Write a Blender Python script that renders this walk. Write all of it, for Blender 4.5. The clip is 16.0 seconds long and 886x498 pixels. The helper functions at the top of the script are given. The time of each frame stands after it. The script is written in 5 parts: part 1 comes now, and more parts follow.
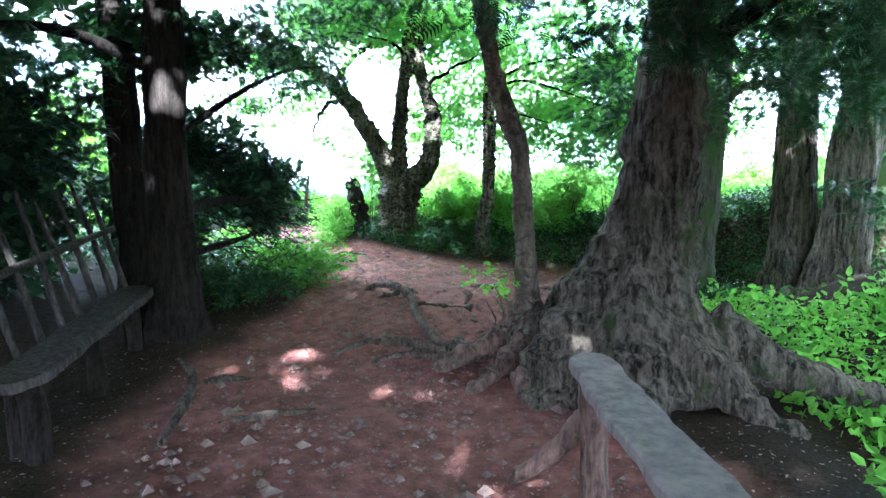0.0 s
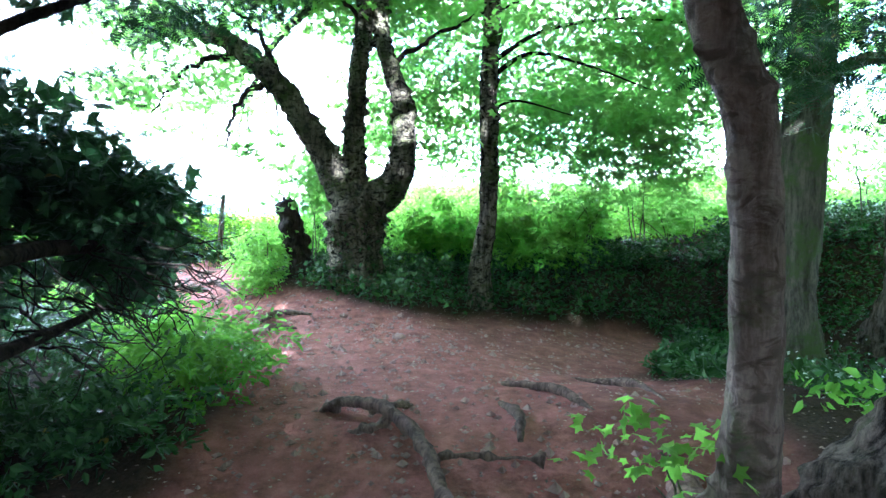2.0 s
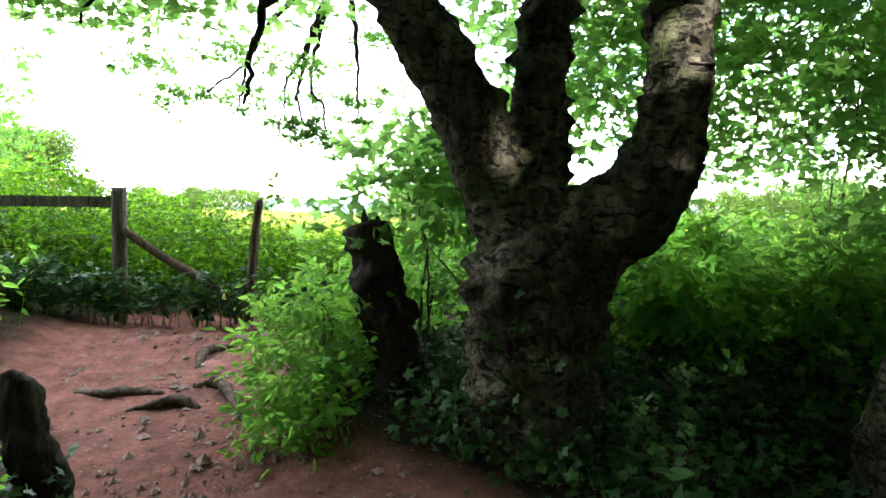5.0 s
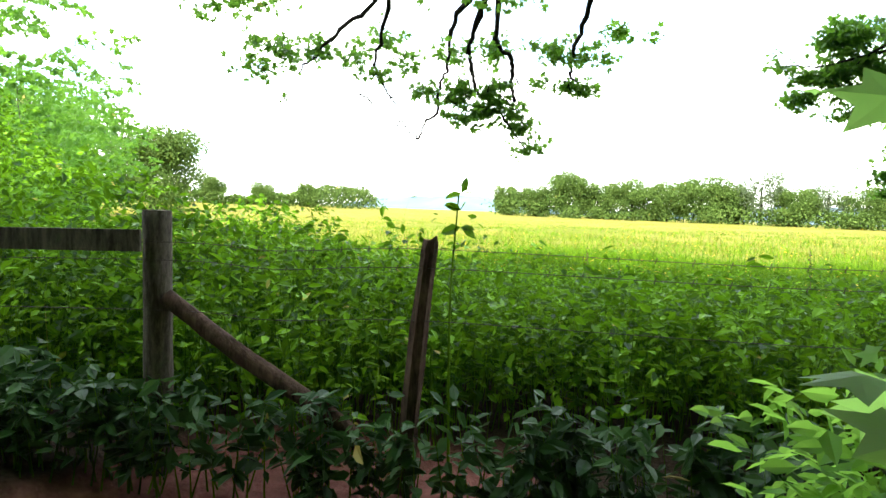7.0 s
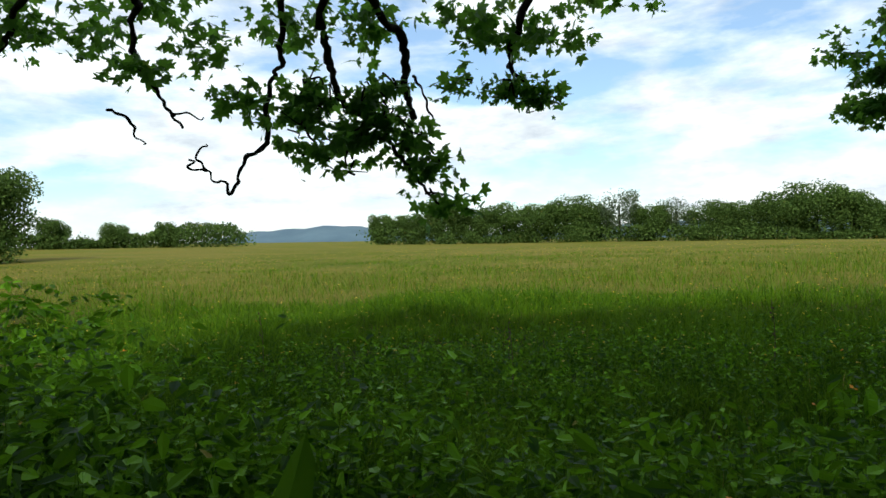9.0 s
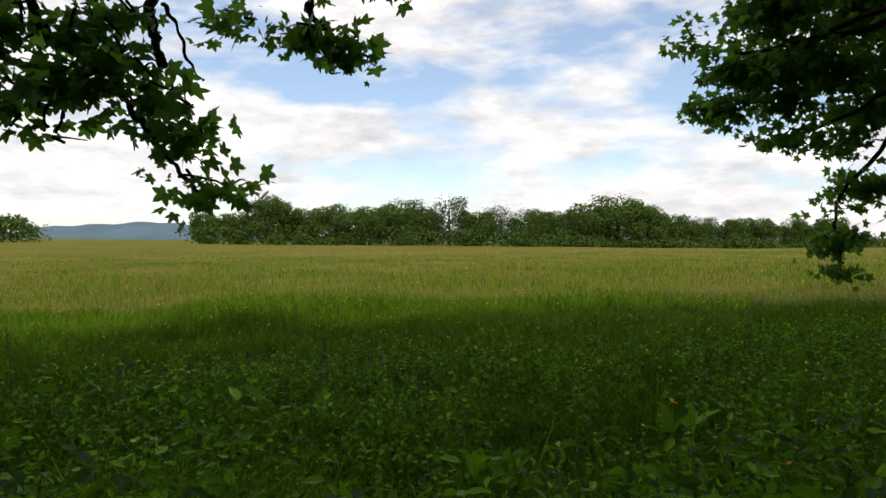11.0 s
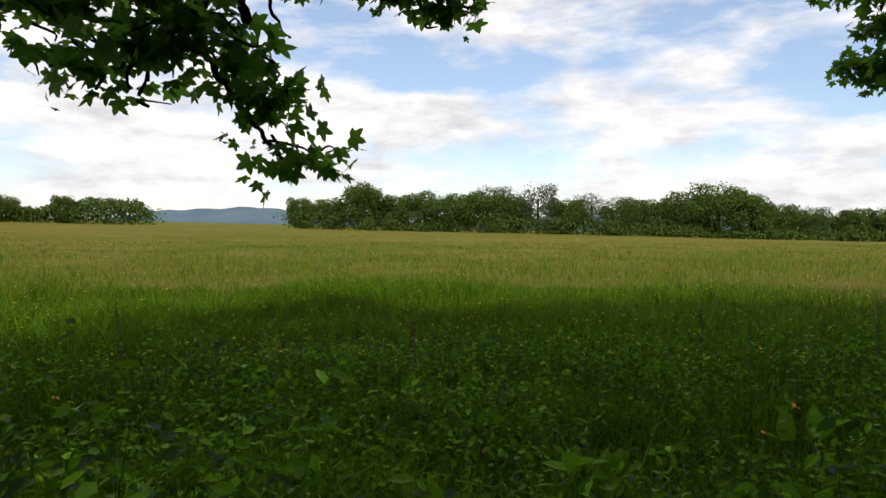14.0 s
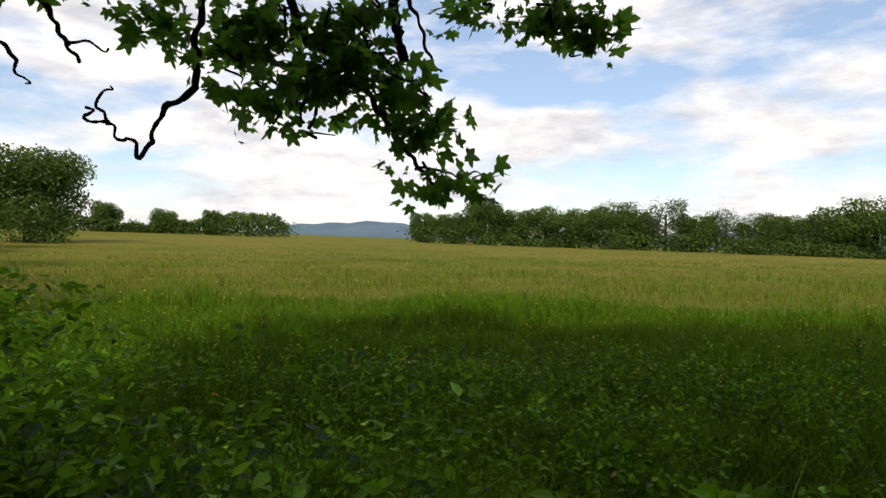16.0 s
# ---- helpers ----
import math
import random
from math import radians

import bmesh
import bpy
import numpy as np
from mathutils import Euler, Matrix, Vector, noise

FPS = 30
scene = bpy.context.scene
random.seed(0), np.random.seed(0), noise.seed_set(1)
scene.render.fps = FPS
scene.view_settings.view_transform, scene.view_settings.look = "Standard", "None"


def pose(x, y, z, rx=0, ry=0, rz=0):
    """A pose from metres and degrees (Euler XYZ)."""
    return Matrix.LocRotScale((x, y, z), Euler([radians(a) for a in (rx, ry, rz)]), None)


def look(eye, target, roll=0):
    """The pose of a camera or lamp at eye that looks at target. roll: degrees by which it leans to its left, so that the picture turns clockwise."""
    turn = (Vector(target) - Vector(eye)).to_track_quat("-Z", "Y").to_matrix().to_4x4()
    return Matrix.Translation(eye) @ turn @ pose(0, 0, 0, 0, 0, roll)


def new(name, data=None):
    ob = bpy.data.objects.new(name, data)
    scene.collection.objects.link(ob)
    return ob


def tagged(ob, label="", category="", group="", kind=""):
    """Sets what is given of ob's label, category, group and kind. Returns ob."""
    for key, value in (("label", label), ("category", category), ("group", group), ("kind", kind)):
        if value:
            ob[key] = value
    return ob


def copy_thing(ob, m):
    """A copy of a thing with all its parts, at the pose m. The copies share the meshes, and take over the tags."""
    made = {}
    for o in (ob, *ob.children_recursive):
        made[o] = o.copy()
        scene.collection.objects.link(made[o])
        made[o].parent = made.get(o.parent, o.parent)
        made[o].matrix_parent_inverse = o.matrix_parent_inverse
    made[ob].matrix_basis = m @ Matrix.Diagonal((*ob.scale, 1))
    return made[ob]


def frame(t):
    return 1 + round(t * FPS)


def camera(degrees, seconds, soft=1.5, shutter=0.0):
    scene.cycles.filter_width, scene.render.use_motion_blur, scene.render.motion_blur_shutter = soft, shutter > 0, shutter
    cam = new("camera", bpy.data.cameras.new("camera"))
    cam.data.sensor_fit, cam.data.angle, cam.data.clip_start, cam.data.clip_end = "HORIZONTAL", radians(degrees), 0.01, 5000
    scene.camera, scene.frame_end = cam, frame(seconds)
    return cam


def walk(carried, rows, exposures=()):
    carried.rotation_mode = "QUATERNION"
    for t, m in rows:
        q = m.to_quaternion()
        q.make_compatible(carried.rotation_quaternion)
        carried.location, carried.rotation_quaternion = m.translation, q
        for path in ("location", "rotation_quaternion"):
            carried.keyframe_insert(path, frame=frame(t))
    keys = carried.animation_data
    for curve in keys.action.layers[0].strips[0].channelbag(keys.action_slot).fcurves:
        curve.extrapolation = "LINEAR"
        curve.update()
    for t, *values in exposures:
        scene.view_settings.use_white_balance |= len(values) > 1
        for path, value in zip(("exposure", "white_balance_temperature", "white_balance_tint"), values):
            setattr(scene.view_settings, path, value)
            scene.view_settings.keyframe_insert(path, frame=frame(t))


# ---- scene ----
cam = camera(71.2, 16.0)
PATH = [
    (0.0, (-0.058, -0.011, 1.271), (-0.039, 4.968, 0.815), 0.03),
    (0.5, (-0.197, 0.828, 1.277), (-0.091, 5.809, 0.860), -0.22),
    (1.0, (-0.362, 1.639, 1.303), (-0.171, 6.621, 0.917), -0.26),
    (1.5, (-0.468, 2.457, 1.318), (-0.060, 7.426, 0.946), -0.77),
    (2.0, (-0.575, 3.151, 1.382), (-0.005, 8.107, 1.044), -0.77),
    (2.5, (-0.678, 3.771, 1.435), (0.076, 8.707, 1.176), -0.72),
    (3.0, (-0.674, 4.492, 1.476), (0.122, 9.421, 1.204), -1.03),
    (3.5, (-0.689, 5.255, 1.510), (0.104, 10.180, 1.170), -1.23),
    (4.0, (-0.721, 6.008, 1.550), (-0.005, 10.941, 1.151), -1.46),
    (4.5, (-0.932, 6.756, 1.595), (-0.577, 11.729, 1.219), -0.28),
    (5.0, (-1.178, 7.519, 1.566), (-1.202, 12.509, 1.242), 0.90),
    (5.2, (-1.263, 7.869, 1.539), (-1.478, 12.853, 1.208), 0.89),
    (7.3, (-2.399, 10.748, 1.778), (-3.252, 15.662, 1.417), 1.13),
    (7.5, (-2.439, 11.012, 1.794), (-3.137, 15.951, 1.438), 0.86),
    (8.0, (-2.545, 11.540, 1.927), (-3.009, 16.511, 1.654), 0.75),
    (8.5, (-2.618, 11.976, 1.986), (-2.889, 16.965, 1.802), -0.00),
    (9.0, (-2.534, 12.353, 2.038), (-2.398, 17.349, 1.899), -1.85),
    (9.5, (-2.399, 12.637, 2.059), (-1.633, 17.577, 1.949), -0.35),
    (10.0, (-2.372, 12.766, 2.059), (-0.964, 17.563, 1.980), 0.15),
    (12.5, (-2.320, 13.090, 1.998), (-0.866, 17.869, 1.766), -0.43),
    (13.0, (-2.321, 13.114, 1.997), (-1.086, 17.953, 1.749), 0.14),
    (13.5, (-2.333, 13.108, 2.000), (-1.309, 17.996, 1.750), 0.43),
    (14.0, (-2.340, 13.113, 2.006), (-1.571, 18.047, 1.758), 0.36),
    (14.5, (-2.349, 13.109, 2.015), (-1.819, 18.076, 1.789), 0.42),
    (15.0, (-2.366, 13.098, 2.021), (-2.096, 18.087, 1.832), 0.53),
    (15.5, (-2.385, 13.074, 2.022), (-2.364, 18.071, 1.866), 0.66),
    (16.0, (-2.399, 13.055, 2.022), (-2.590, 18.049, 1.885), 0.90),
]
EXPOSURES = [(0.0, 5.52, 4850, 9), (1.5, 5.6, 4800, 10), (2.5, 4.95, 5000, 9), (3.5, 4.15, 5400, 8), (4.5, 3.7, 5950, 6), (5.2, 3.4, 6100, 4), (7.3, 2.3, 6400, 4), (8.0, 1.35, 6200, 2), (8.5, 0.52, 6000, 2), (9.0, 0.15, 6000, 1), (9.5, 0.08, 6300, 6), (10.2, 0.0, 6600, 9), (12.3, -0.02, 6600, 11), (16.0, 0.0, 6600, 11)]
walk(cam, [(t, look(eye, target, roll)) for t, eye, target, roll in PATH], EXPOSURES)

# ---- world, sun ----
SUN_DIR = Vector((0.15, 1.0, -0.86)).normalized()
sun_data = bpy.data.lights.new("sun", "SUN")
sun_data.energy, sun_data.angle, sun_data.color = 3.5, radians(1.0), (1.0, 0.95, 0.86)
sun = new("sun", sun_data)
sun.rotation_mode = "QUATERNION"
sun.rotation_quaternion = SUN_DIR.to_track_quat("-Z", "Y")

world = bpy.data.worlds.new("sky")
scene.world = world
world.use_nodes = True
wn, wl = world.node_tree.nodes, world.node_tree.links
wn.clear()


def wnode(kind, **values):
    n = wn.new(kind)
    for key, value in values.items():
        n.inputs[key].default_value = value
    return n


sky = wn.new("ShaderNodeTexSky")
sky.sky_type, sky.sun_disc = "NISHITA", False
sky.sun_elevation = math.asin(-SUN_DIR.z)
sky.sun_rotation = math.atan2(-SUN_DIR.x, -SUN_DIR.y)
sky.air_density, sky.dust_density, sky.ozone_density = 1.0, 0.15, 2.0
coord = wn.new("ShaderNodeTexCoord")
stretch = wn.new("ShaderNodeMapping")
stretch.inputs["Scale"].default_value = (1.0, 1.0, 2.9)
stretch.inputs["Location"].default_value = (0.35, 0.1, 0.25)
wl.new(coord.outputs["Generated"], stretch.inputs["Vector"])
big = wnode("ShaderNodeTexNoise", Scale=4.2, Detail=11.0, Roughness=0.54, Distortion=0.1)
wl.new(stretch.outputs[0], big.inputs["Vector"])
cover = wn.new("ShaderNodeValToRGB")
cover.color_ramp.elements[0].position, cover.color_ramp.elements[1].position = 0.40, 0.56
wl.new(big.outputs["Fac"], cover.inputs["Fac"])
fine = wnode("ShaderNodeTexNoise", Scale=8.0, Detail=8.0, Roughness=0.6)
wl.new(stretch.outputs[0], fine.inputs["Vector"])
shade = wn.new("ShaderNodeValToRGB")
shade.color_ramp.elements[0].position, shade.color_ramp.elements[1].position = 0.32, 0.62
shade.color_ramp.elements[0].color, shade.color_ramp.elements[1].color = (7.0, 7.1, 7.6, 1), (12.0, 11.7, 11.4, 1)
wl.new(fine.outputs["Fac"], shade.inputs["Fac"])
clouds = wn.new("ShaderNodeMix")
clouds.data_type = "RGBA"
wl.new(cover.outputs["Color"], clouds.inputs["Factor"])
lift = wn.new("ShaderNodeVectorMath")
lift.operation = "SCALE"
lift.inputs["Scale"].default_value = 1.3
wl.new(sky.outputs["Color"], lift.inputs[0])
veil = wn.new("ShaderNodeMix")
veil.data_type = "RGBA"
veil.inputs["Factor"].default_value, veil.inputs["B"].default_value = 0.3, (7.0, 8.6, 11.4, 1)
wl.new(lift.outputs[0], veil.inputs["A"])
wl.new(veil.outputs["Result"], clouds.inputs["A"])
wl.new(shade.outputs["Color"], clouds.inputs["B"])
back = wnode("ShaderNodeBackground", Strength=0.1)
wl.new(clouds.outputs["Result"], back.inputs["Color"])
wout = wn.new("ShaderNodeOutputWorld")
wl.new(back.outputs[0], wout.inputs[0])

# ---- materials ----


class Nodes:
    """A small builder of node materials."""

    def __init__(self, name):
        self.mat = bpy.data.materials.new(name)
        self.mat.use_nodes = True
        self.n, self.l = self.mat.node_tree.nodes, self.mat.node_tree.links
        self.bsdf = self.n["Principled BSDF"]
        self.out = self.n["Material Output"]
        self.co = self.n.new("ShaderNodeTexCoord").outputs["Object"]

    def link(self, a, b):
        self.l.new(a, b)

    def mapped(self, scale):
        m = self.n.new("ShaderNodeMapping")
        m.inputs["Scale"].default_value = scale
        self.link(self.co, m.inputs["Vector"])
        return m.outputs[0]

    def noise(self, scale, detail=6.0, rough=0.6, vec=None, distortion=0.0):
        t = self.n.new("ShaderNodeTexNoise")
        t.inputs["Scale"].default_value, t.inputs["Detail"].default_value = scale, detail
        t.inputs["Roughness"].default_value, t.inputs["Distortion"].default_value = rough, distortion
        self.link(vec or self.co, t.inputs["Vector"])
        return t.outputs["Fac"]

    def cells(self, scale, vec=None, feature="F1"):
        t = self.n.new("ShaderNodeTexVoronoi")
        t.feature = feature
        t.inputs["Scale"].default_value = scale
        self.link(vec or self.co, t.inputs["Vector"])
        return t.outputs["Distance"]

    def ramp(self, fac, *stops):
        r = self.n.new("ShaderNodeValToRGB")
        els = r.color_ramp.elements
        while len(els) < len(stops):
            els.new(0.5)
        for e, (p, c) in zip(els, stops):
            e.position, e.color = p, (*c, 1)
        self.link(fac, r.inputs["Fac"])
        return r.outputs["Color"]

    def mix(self, fac, a, b, blend="MIX"):
        m = self.n.new("ShaderNodeMix")
        m.data_type, m.blend_type = "RGBA", blend
        for value, slot in ((fac, "Factor"), (a, "A"), (b, "B")):
            if isinstance(value, (int, float)):
                m.inputs[slot].default_value = value
            elif isinstance(value, tuple):
                m.inputs[slot].default_value = (*value, 1)
            else:
                self.link(value, m.inputs[slot])
        return m.outputs["Result"]

    def math(self, op, a, b=0.0):
        m = self.n.new("ShaderNodeMath")
        m.operation = op
        for value, slot in ((a, 0), (b, 1)):
            if isinstance(value, (int, float)):
                m.inputs[slot].default_value = value
            else:
                self.link(value, m.inputs[slot])
        return m.outputs[0]

    def bump(self, height, strength, distance, base=None):
        b = self.n.new("ShaderNodeBump")
        b.inputs["Strength"].default_value, b.inputs["Distance"].default_value = strength, distance
        self.link(height, b.inputs["Height"])
        if base is not None:
            self.link(base, b.inputs["Normal"])
        self.link(b.outputs[0], self.bsdf.inputs["Normal"])
        return b.outputs[0]

    def done(self, color=None, rough=0.8, spec=0.3):
        if color is not None:
            self.link(color, self.bsdf.inputs["Base Color"])
        if isinstance(rough, (int, float)):
            self.bsdf.inputs["Roughness"].default_value = rough
        else:
            self.link(rough, self.bsdf.inputs["Roughness"])
        self.bsdf.inputs["Specular IOR Level"].default_value = spec
        return self.mat


def bark_material(name, dark, light, moss=None, moss_at=0.56, ridge=26.0, knobbly=0.0, depth=0.03):
    k = Nodes(name)
    grain = k.noise(1.0, 7.0, 0.65, k.mapped((ridge, ridge, ridge * 0.14)), 0.2)
    patch = k.noise(2.3, 5.0, 0.6)
    flakes = k.noise(ridge * 2.2, 8.0, 0.75, k.mapped((1, 1, 0.4)))
    grain = k.math("ADD", k.math("MULTIPLY", grain, 0.6), k.math("MULTIPLY", flakes, 0.4))
    # Grain tone; its contrast also stands for shade in the bark furrows.
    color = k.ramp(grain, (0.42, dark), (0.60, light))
    color = k.mix(k.math("MULTIPLY", patch, 0.35), color, k.ramp(patch, (0.4, dark), (0.65, light)))
    if moss:
        m = k.ramp(k.noise(3.1, 8.0, 0.7), (moss_at - 0.05, (0, 0, 0)), (moss_at + 0.07, (1, 1, 1)))
        color = k.mix(m, color, moss)
    first = k.bump(grain, 1.0, depth * 1.3)
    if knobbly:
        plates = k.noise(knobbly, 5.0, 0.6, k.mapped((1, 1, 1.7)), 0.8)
        # Gaps between the plates are darkened in the colour, like shaded cavities.
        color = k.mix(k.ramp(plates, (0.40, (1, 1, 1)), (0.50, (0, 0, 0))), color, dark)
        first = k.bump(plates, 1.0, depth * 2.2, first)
    k.bump(k.noise(70.0, 6.0, 0.7), 0.6, 0.006, first)
    return k.done(color, 0.92, 0.08)


def leaf_material(name, dark, light, through_color, gloss=0.5, share=0.42, shine=0.2, start=0.12):
    k = Nodes(name)
    isl = k.n.new("ShaderNodeNewGeometry").outputs["Random Per Island"]
    broad = k.noise(0.9, 3.0)
    fac = k.math("ADD", k.math("MULTIPLY", isl, 0.65), k.math("MULTIPLY", broad, 0.4))
    color = k.ramp(fac, (start, dark), (0.85, light))
    color = k.mix(k.math("GREATER_THAN", isl, 0.997), color, (0.30, 0.24, 0.06))
    k.done(color, gloss, shine)
    t = k.n.new("ShaderNodeBsdfTranslucent")
    k.link(k.mix(0.75, color, through_color), t.inputs["Color"])
    m = k.n.new("ShaderNodeMixShader")
    m.inputs[0].default_value = share
    k.link(k.bsdf.outputs[0], m.inputs[1])
    k.link(t.outputs[0], m.inputs[2])
    k.link(m.outputs[0], k.out.inputs["Surface"])
    return k.mat


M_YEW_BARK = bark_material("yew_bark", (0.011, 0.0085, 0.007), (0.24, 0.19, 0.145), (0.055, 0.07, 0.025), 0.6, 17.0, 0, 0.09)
# Near-black: the backlit yew trunks' shade is taken into this colour.
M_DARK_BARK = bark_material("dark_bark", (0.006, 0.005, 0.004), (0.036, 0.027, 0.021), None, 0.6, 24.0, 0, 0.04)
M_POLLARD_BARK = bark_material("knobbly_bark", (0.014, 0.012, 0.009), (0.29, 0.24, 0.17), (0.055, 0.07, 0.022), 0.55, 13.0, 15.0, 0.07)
M_GREY_BARK = bark_material("grey_bark", (0.03, 0.027, 0.02), (0.13, 0.115, 0.085), (0.06, 0.08, 0.028), 0.53, 20.0, 0, 0.025)
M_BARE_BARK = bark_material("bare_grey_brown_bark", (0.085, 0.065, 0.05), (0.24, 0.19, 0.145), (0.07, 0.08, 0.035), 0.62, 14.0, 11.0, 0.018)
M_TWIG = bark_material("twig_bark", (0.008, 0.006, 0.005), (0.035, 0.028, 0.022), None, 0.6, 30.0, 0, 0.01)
M_ROOT = bark_material("worn_root", (0.035, 0.023, 0.018), (0.15, 0.105, 0.08), None, 0.6, 22.0, 0, 0.02)
M_RED_ROOT = bark_material("reddish_root", (0.05, 0.028, 0.022), (0.21, 0.135, 0.105), (0.06, 0.07, 0.03), 0.66, 16.0, 0, 0.03)
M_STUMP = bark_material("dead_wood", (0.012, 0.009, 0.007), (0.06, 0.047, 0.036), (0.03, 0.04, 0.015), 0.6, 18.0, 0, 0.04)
M_WEATHERED = bark_material("weathered_timber", (0.032, 0.026, 0.02), (0.125, 0.105, 0.082), (0.07, 0.09, 0.04), 0.66, 34.0, 0, 0.008)
M_OLD_SEAT = bark_material("dark_seat_wood", (0.016, 0.013, 0.011), (0.085, 0.07, 0.058), None, 0.6, 30.0, 0, 0.008)
M_OLD_RAIL = bark_material("old_rail_wood", (0.026, 0.016, 0.012), (0.10, 0.062, 0.045), None, 0.6, 30.0, 0, 0.01)

M_YEW_LEAF = leaf_material("yew_needles", (0.008, 0.024, 0.011), (0.028, 0.065, 0.022), (0.05, 0.12, 0.03), 0.45, 0.22)
# Darker copy of the tree leaves: shade on the boughs is in its colour.
M_SHADED_LEAF = leaf_material("shaded_leaves", (0.022, 0.06, 0.01), (0.06, 0.13, 0.022), (0.22, 0.46, 0.04), 0.45, 0.45, 0.12)
# Brighter, more translucent copy for leaves lit by the sky behind them.
M_LIT_LEAF = leaf_material("lit_leaves", (0.03, 0.08, 0.016), (0.09, 0.19, 0.036), (0.42, 0.72, 0.15), 0.5, 0.62, 0.12)
M_HAZEL_LEAF = leaf_material("bush_leaves", (0.035, 0.10, 0.01), (0.085, 0.195, 0.03), (0.34, 0.62, 0.08), 0.5, 0.54, 0.1)
M_IVY_LEAF = leaf_material("ivy_leaves", (0.010, 0.03, 0.01), (0.048, 0.10, 0.028), (0.07, 0.14, 0.03), 0.4, 0.22, 0.12)
M_NETTLE_LEAF = leaf_material("nettle_leaves", (0.006, 0.024, 0.002), (0.15, 0.31, 0.010), (0.20, 0.42, 0.012), 0.5, 0.24, 0.07, 0.37)
M_BLUE_LEAF = leaf_material("burdock_leaves", (0.05, 0.09, 0.06), (0.09, 0.14, 0.095), (0.09, 0.16, 0.07), 0.6, 0.2)
M_GRASS = leaf_material("grass_blades", (0.010, 0.036, 0.002), (0.13, 0.23, 0.008), (0.16, 0.30, 0.010), 0.65, 0.24, 0.05, 0.25)
M_SEED = leaf_material("grass_seed_heads", (0.08, 0.085, 0.006), (0.18, 0.135, 0.02), (0.18, 0.14, 0.02), 0.8, 0.3, 0.03)
M_YELLOW = leaf_material("buttercup_petals", (0.55, 0.36, 0.02), (0.75, 0.55, 0.03), (0.7, 0.5, 0.03), 0.35, 0.3)
M_ORANGE = leaf_material("hawkweed_petals", (0.6, 0.22, 0.02), (0.75, 0.35, 0.03), (0.7, 0.3, 0.03), 0.5, 0.3)
M_WHITE = leaf_material("white_petals", (0.5, 0.52, 0.48), (0.7, 0.7, 0.68), (0.6, 0.62, 0.56), 0.6, 0.3)
M_FAR_LEAF = leaf_material("far_tree_leaves", (0.022, 0.05, 0.008), (0.115, 0.17, 0.036), (0.12, 0.20, 0.035), 0.6, 0.25, 0.08)
M_FAR_PALE = leaf_material("far_pale_leaves", (0.05, 0.07, 0.035), (0.13, 0.16, 0.085), (0.15, 0.20, 0.09), 0.6, 0.3, 0.1)
M_LITTER = leaf_material("fallen_leaves", (0.05, 0.032, 0.022), (0.32, 0.235, 0.17), (0.14, 0.09, 0.05), 0.7, 0.1)


def soil_material():
    """Trodden red earth, leaf mould beside it, meadow past the fence; the three are told apart by point weights of the
    ground. Near the fence the dark mould also stands for shade under the meadow plants.
    """
    k = Nodes("ground")
    a = k.n.new("ShaderNodeAttribute")
    a.attribute_name = "cover"
    parts = k.n.new("ShaderNodeSeparateColor")
    k.link(a.outputs["Color"], parts.inputs[0])
    n1, n2, n3 = k.noise(0.9, 8.0, 0.62), k.noise(7.0, 8.0, 0.7), k.noise(46.0, 6.0, 0.7)
    earth = k.ramp(n2, (0.28, (0.07, 0.030, 0.025)), (0.50, (0.20, 0.082, 0.066)), (0.74, (0.36, 0.165, 0.13)))
    earth = k.mix(k.math("MULTIPLY", n1, 0.5), earth, (0.18, 0.08, 0.063))
    grit = k.ramp(k.cells(38.0), (0.05, (1, 1, 1)), (0.16, (0, 0, 0)))
    earth = k.mix(k.math("MULTIPLY", grit, 0.35), earth, (0.32, 0.22, 0.18))
    mould = k.ramp(n3, (0.3, (0.010, 0.007, 0.004)), (0.7, (0.05, 0.034, 0.022)))
    streak = k.noise(1.0, 7.0, 0.65, k.mapped((0.035, 0.11, 0.1)), 0.4)
    sward = k.ramp(streak, (0.30, (0.060, 0.095, 0.006)), (0.46, (0.125, 0.125, 0.011)), (0.58, (0.20, 0.148, 0.034)), (0.72, (0.14, 0.13, 0.012)))
    tuft = k.noise(2.4, 8.0, 0.75)
    sward = k.mix(0.55, sward, k.ramp(tuft, (0.3, (0.06, 0.075, 0.005)), (0.7, (0.165, 0.145, 0.022))))
    color = k.mix(parts.outputs[0], mould, earth)
    color = k.mix(parts.outputs[1], color, sward)
    h = k.bump(n2, 0.9, 0.08)
    h = k.bump(n3, 0.8, 0.012, h)
    k.bump(k.cells(38.0), 0.35, 0.01, h)
    return k.done(color, 0.95, 0.06)


M_GROUND = soil_material()


def plain_material(name, dark, light, scale, rough, metal=0.0, bump=0.004):
    k = Nodes(name)
    n1 = k.noise(scale, 6.0, 0.65)
    k.bump(n1, 0.5, bump)
    k.bsdf.inputs["Metallic"].default_value = metal
    return k.done(k.ramp(n1, (0.3, dark), (0.7, light)), rough, 0.35)


M_STONE = plain_material("stone", (0.12, 0.066, 0.054), (0.26, 0.17, 0.14), 14.0, 0.85)
M_WIRE = plain_material("galvanised_wire", (0.025, 0.02, 0.017), (0.07, 0.05, 0.04), 60.0, 0.75, 0.3, 0.001)
# The blue haze of distance is painted into the hill's own colour.
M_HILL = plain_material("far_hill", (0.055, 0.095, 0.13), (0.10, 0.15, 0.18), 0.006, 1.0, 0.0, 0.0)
M_PLANK = bark_material("smooth_grey_plank", (0.13, 0.105, 0.095), (0.25, 0.205, 0.19), None, 0.6, 9.0, 0, 0.004)

# ---- mesh helpers ----
rng = np.random.default_rng(7)


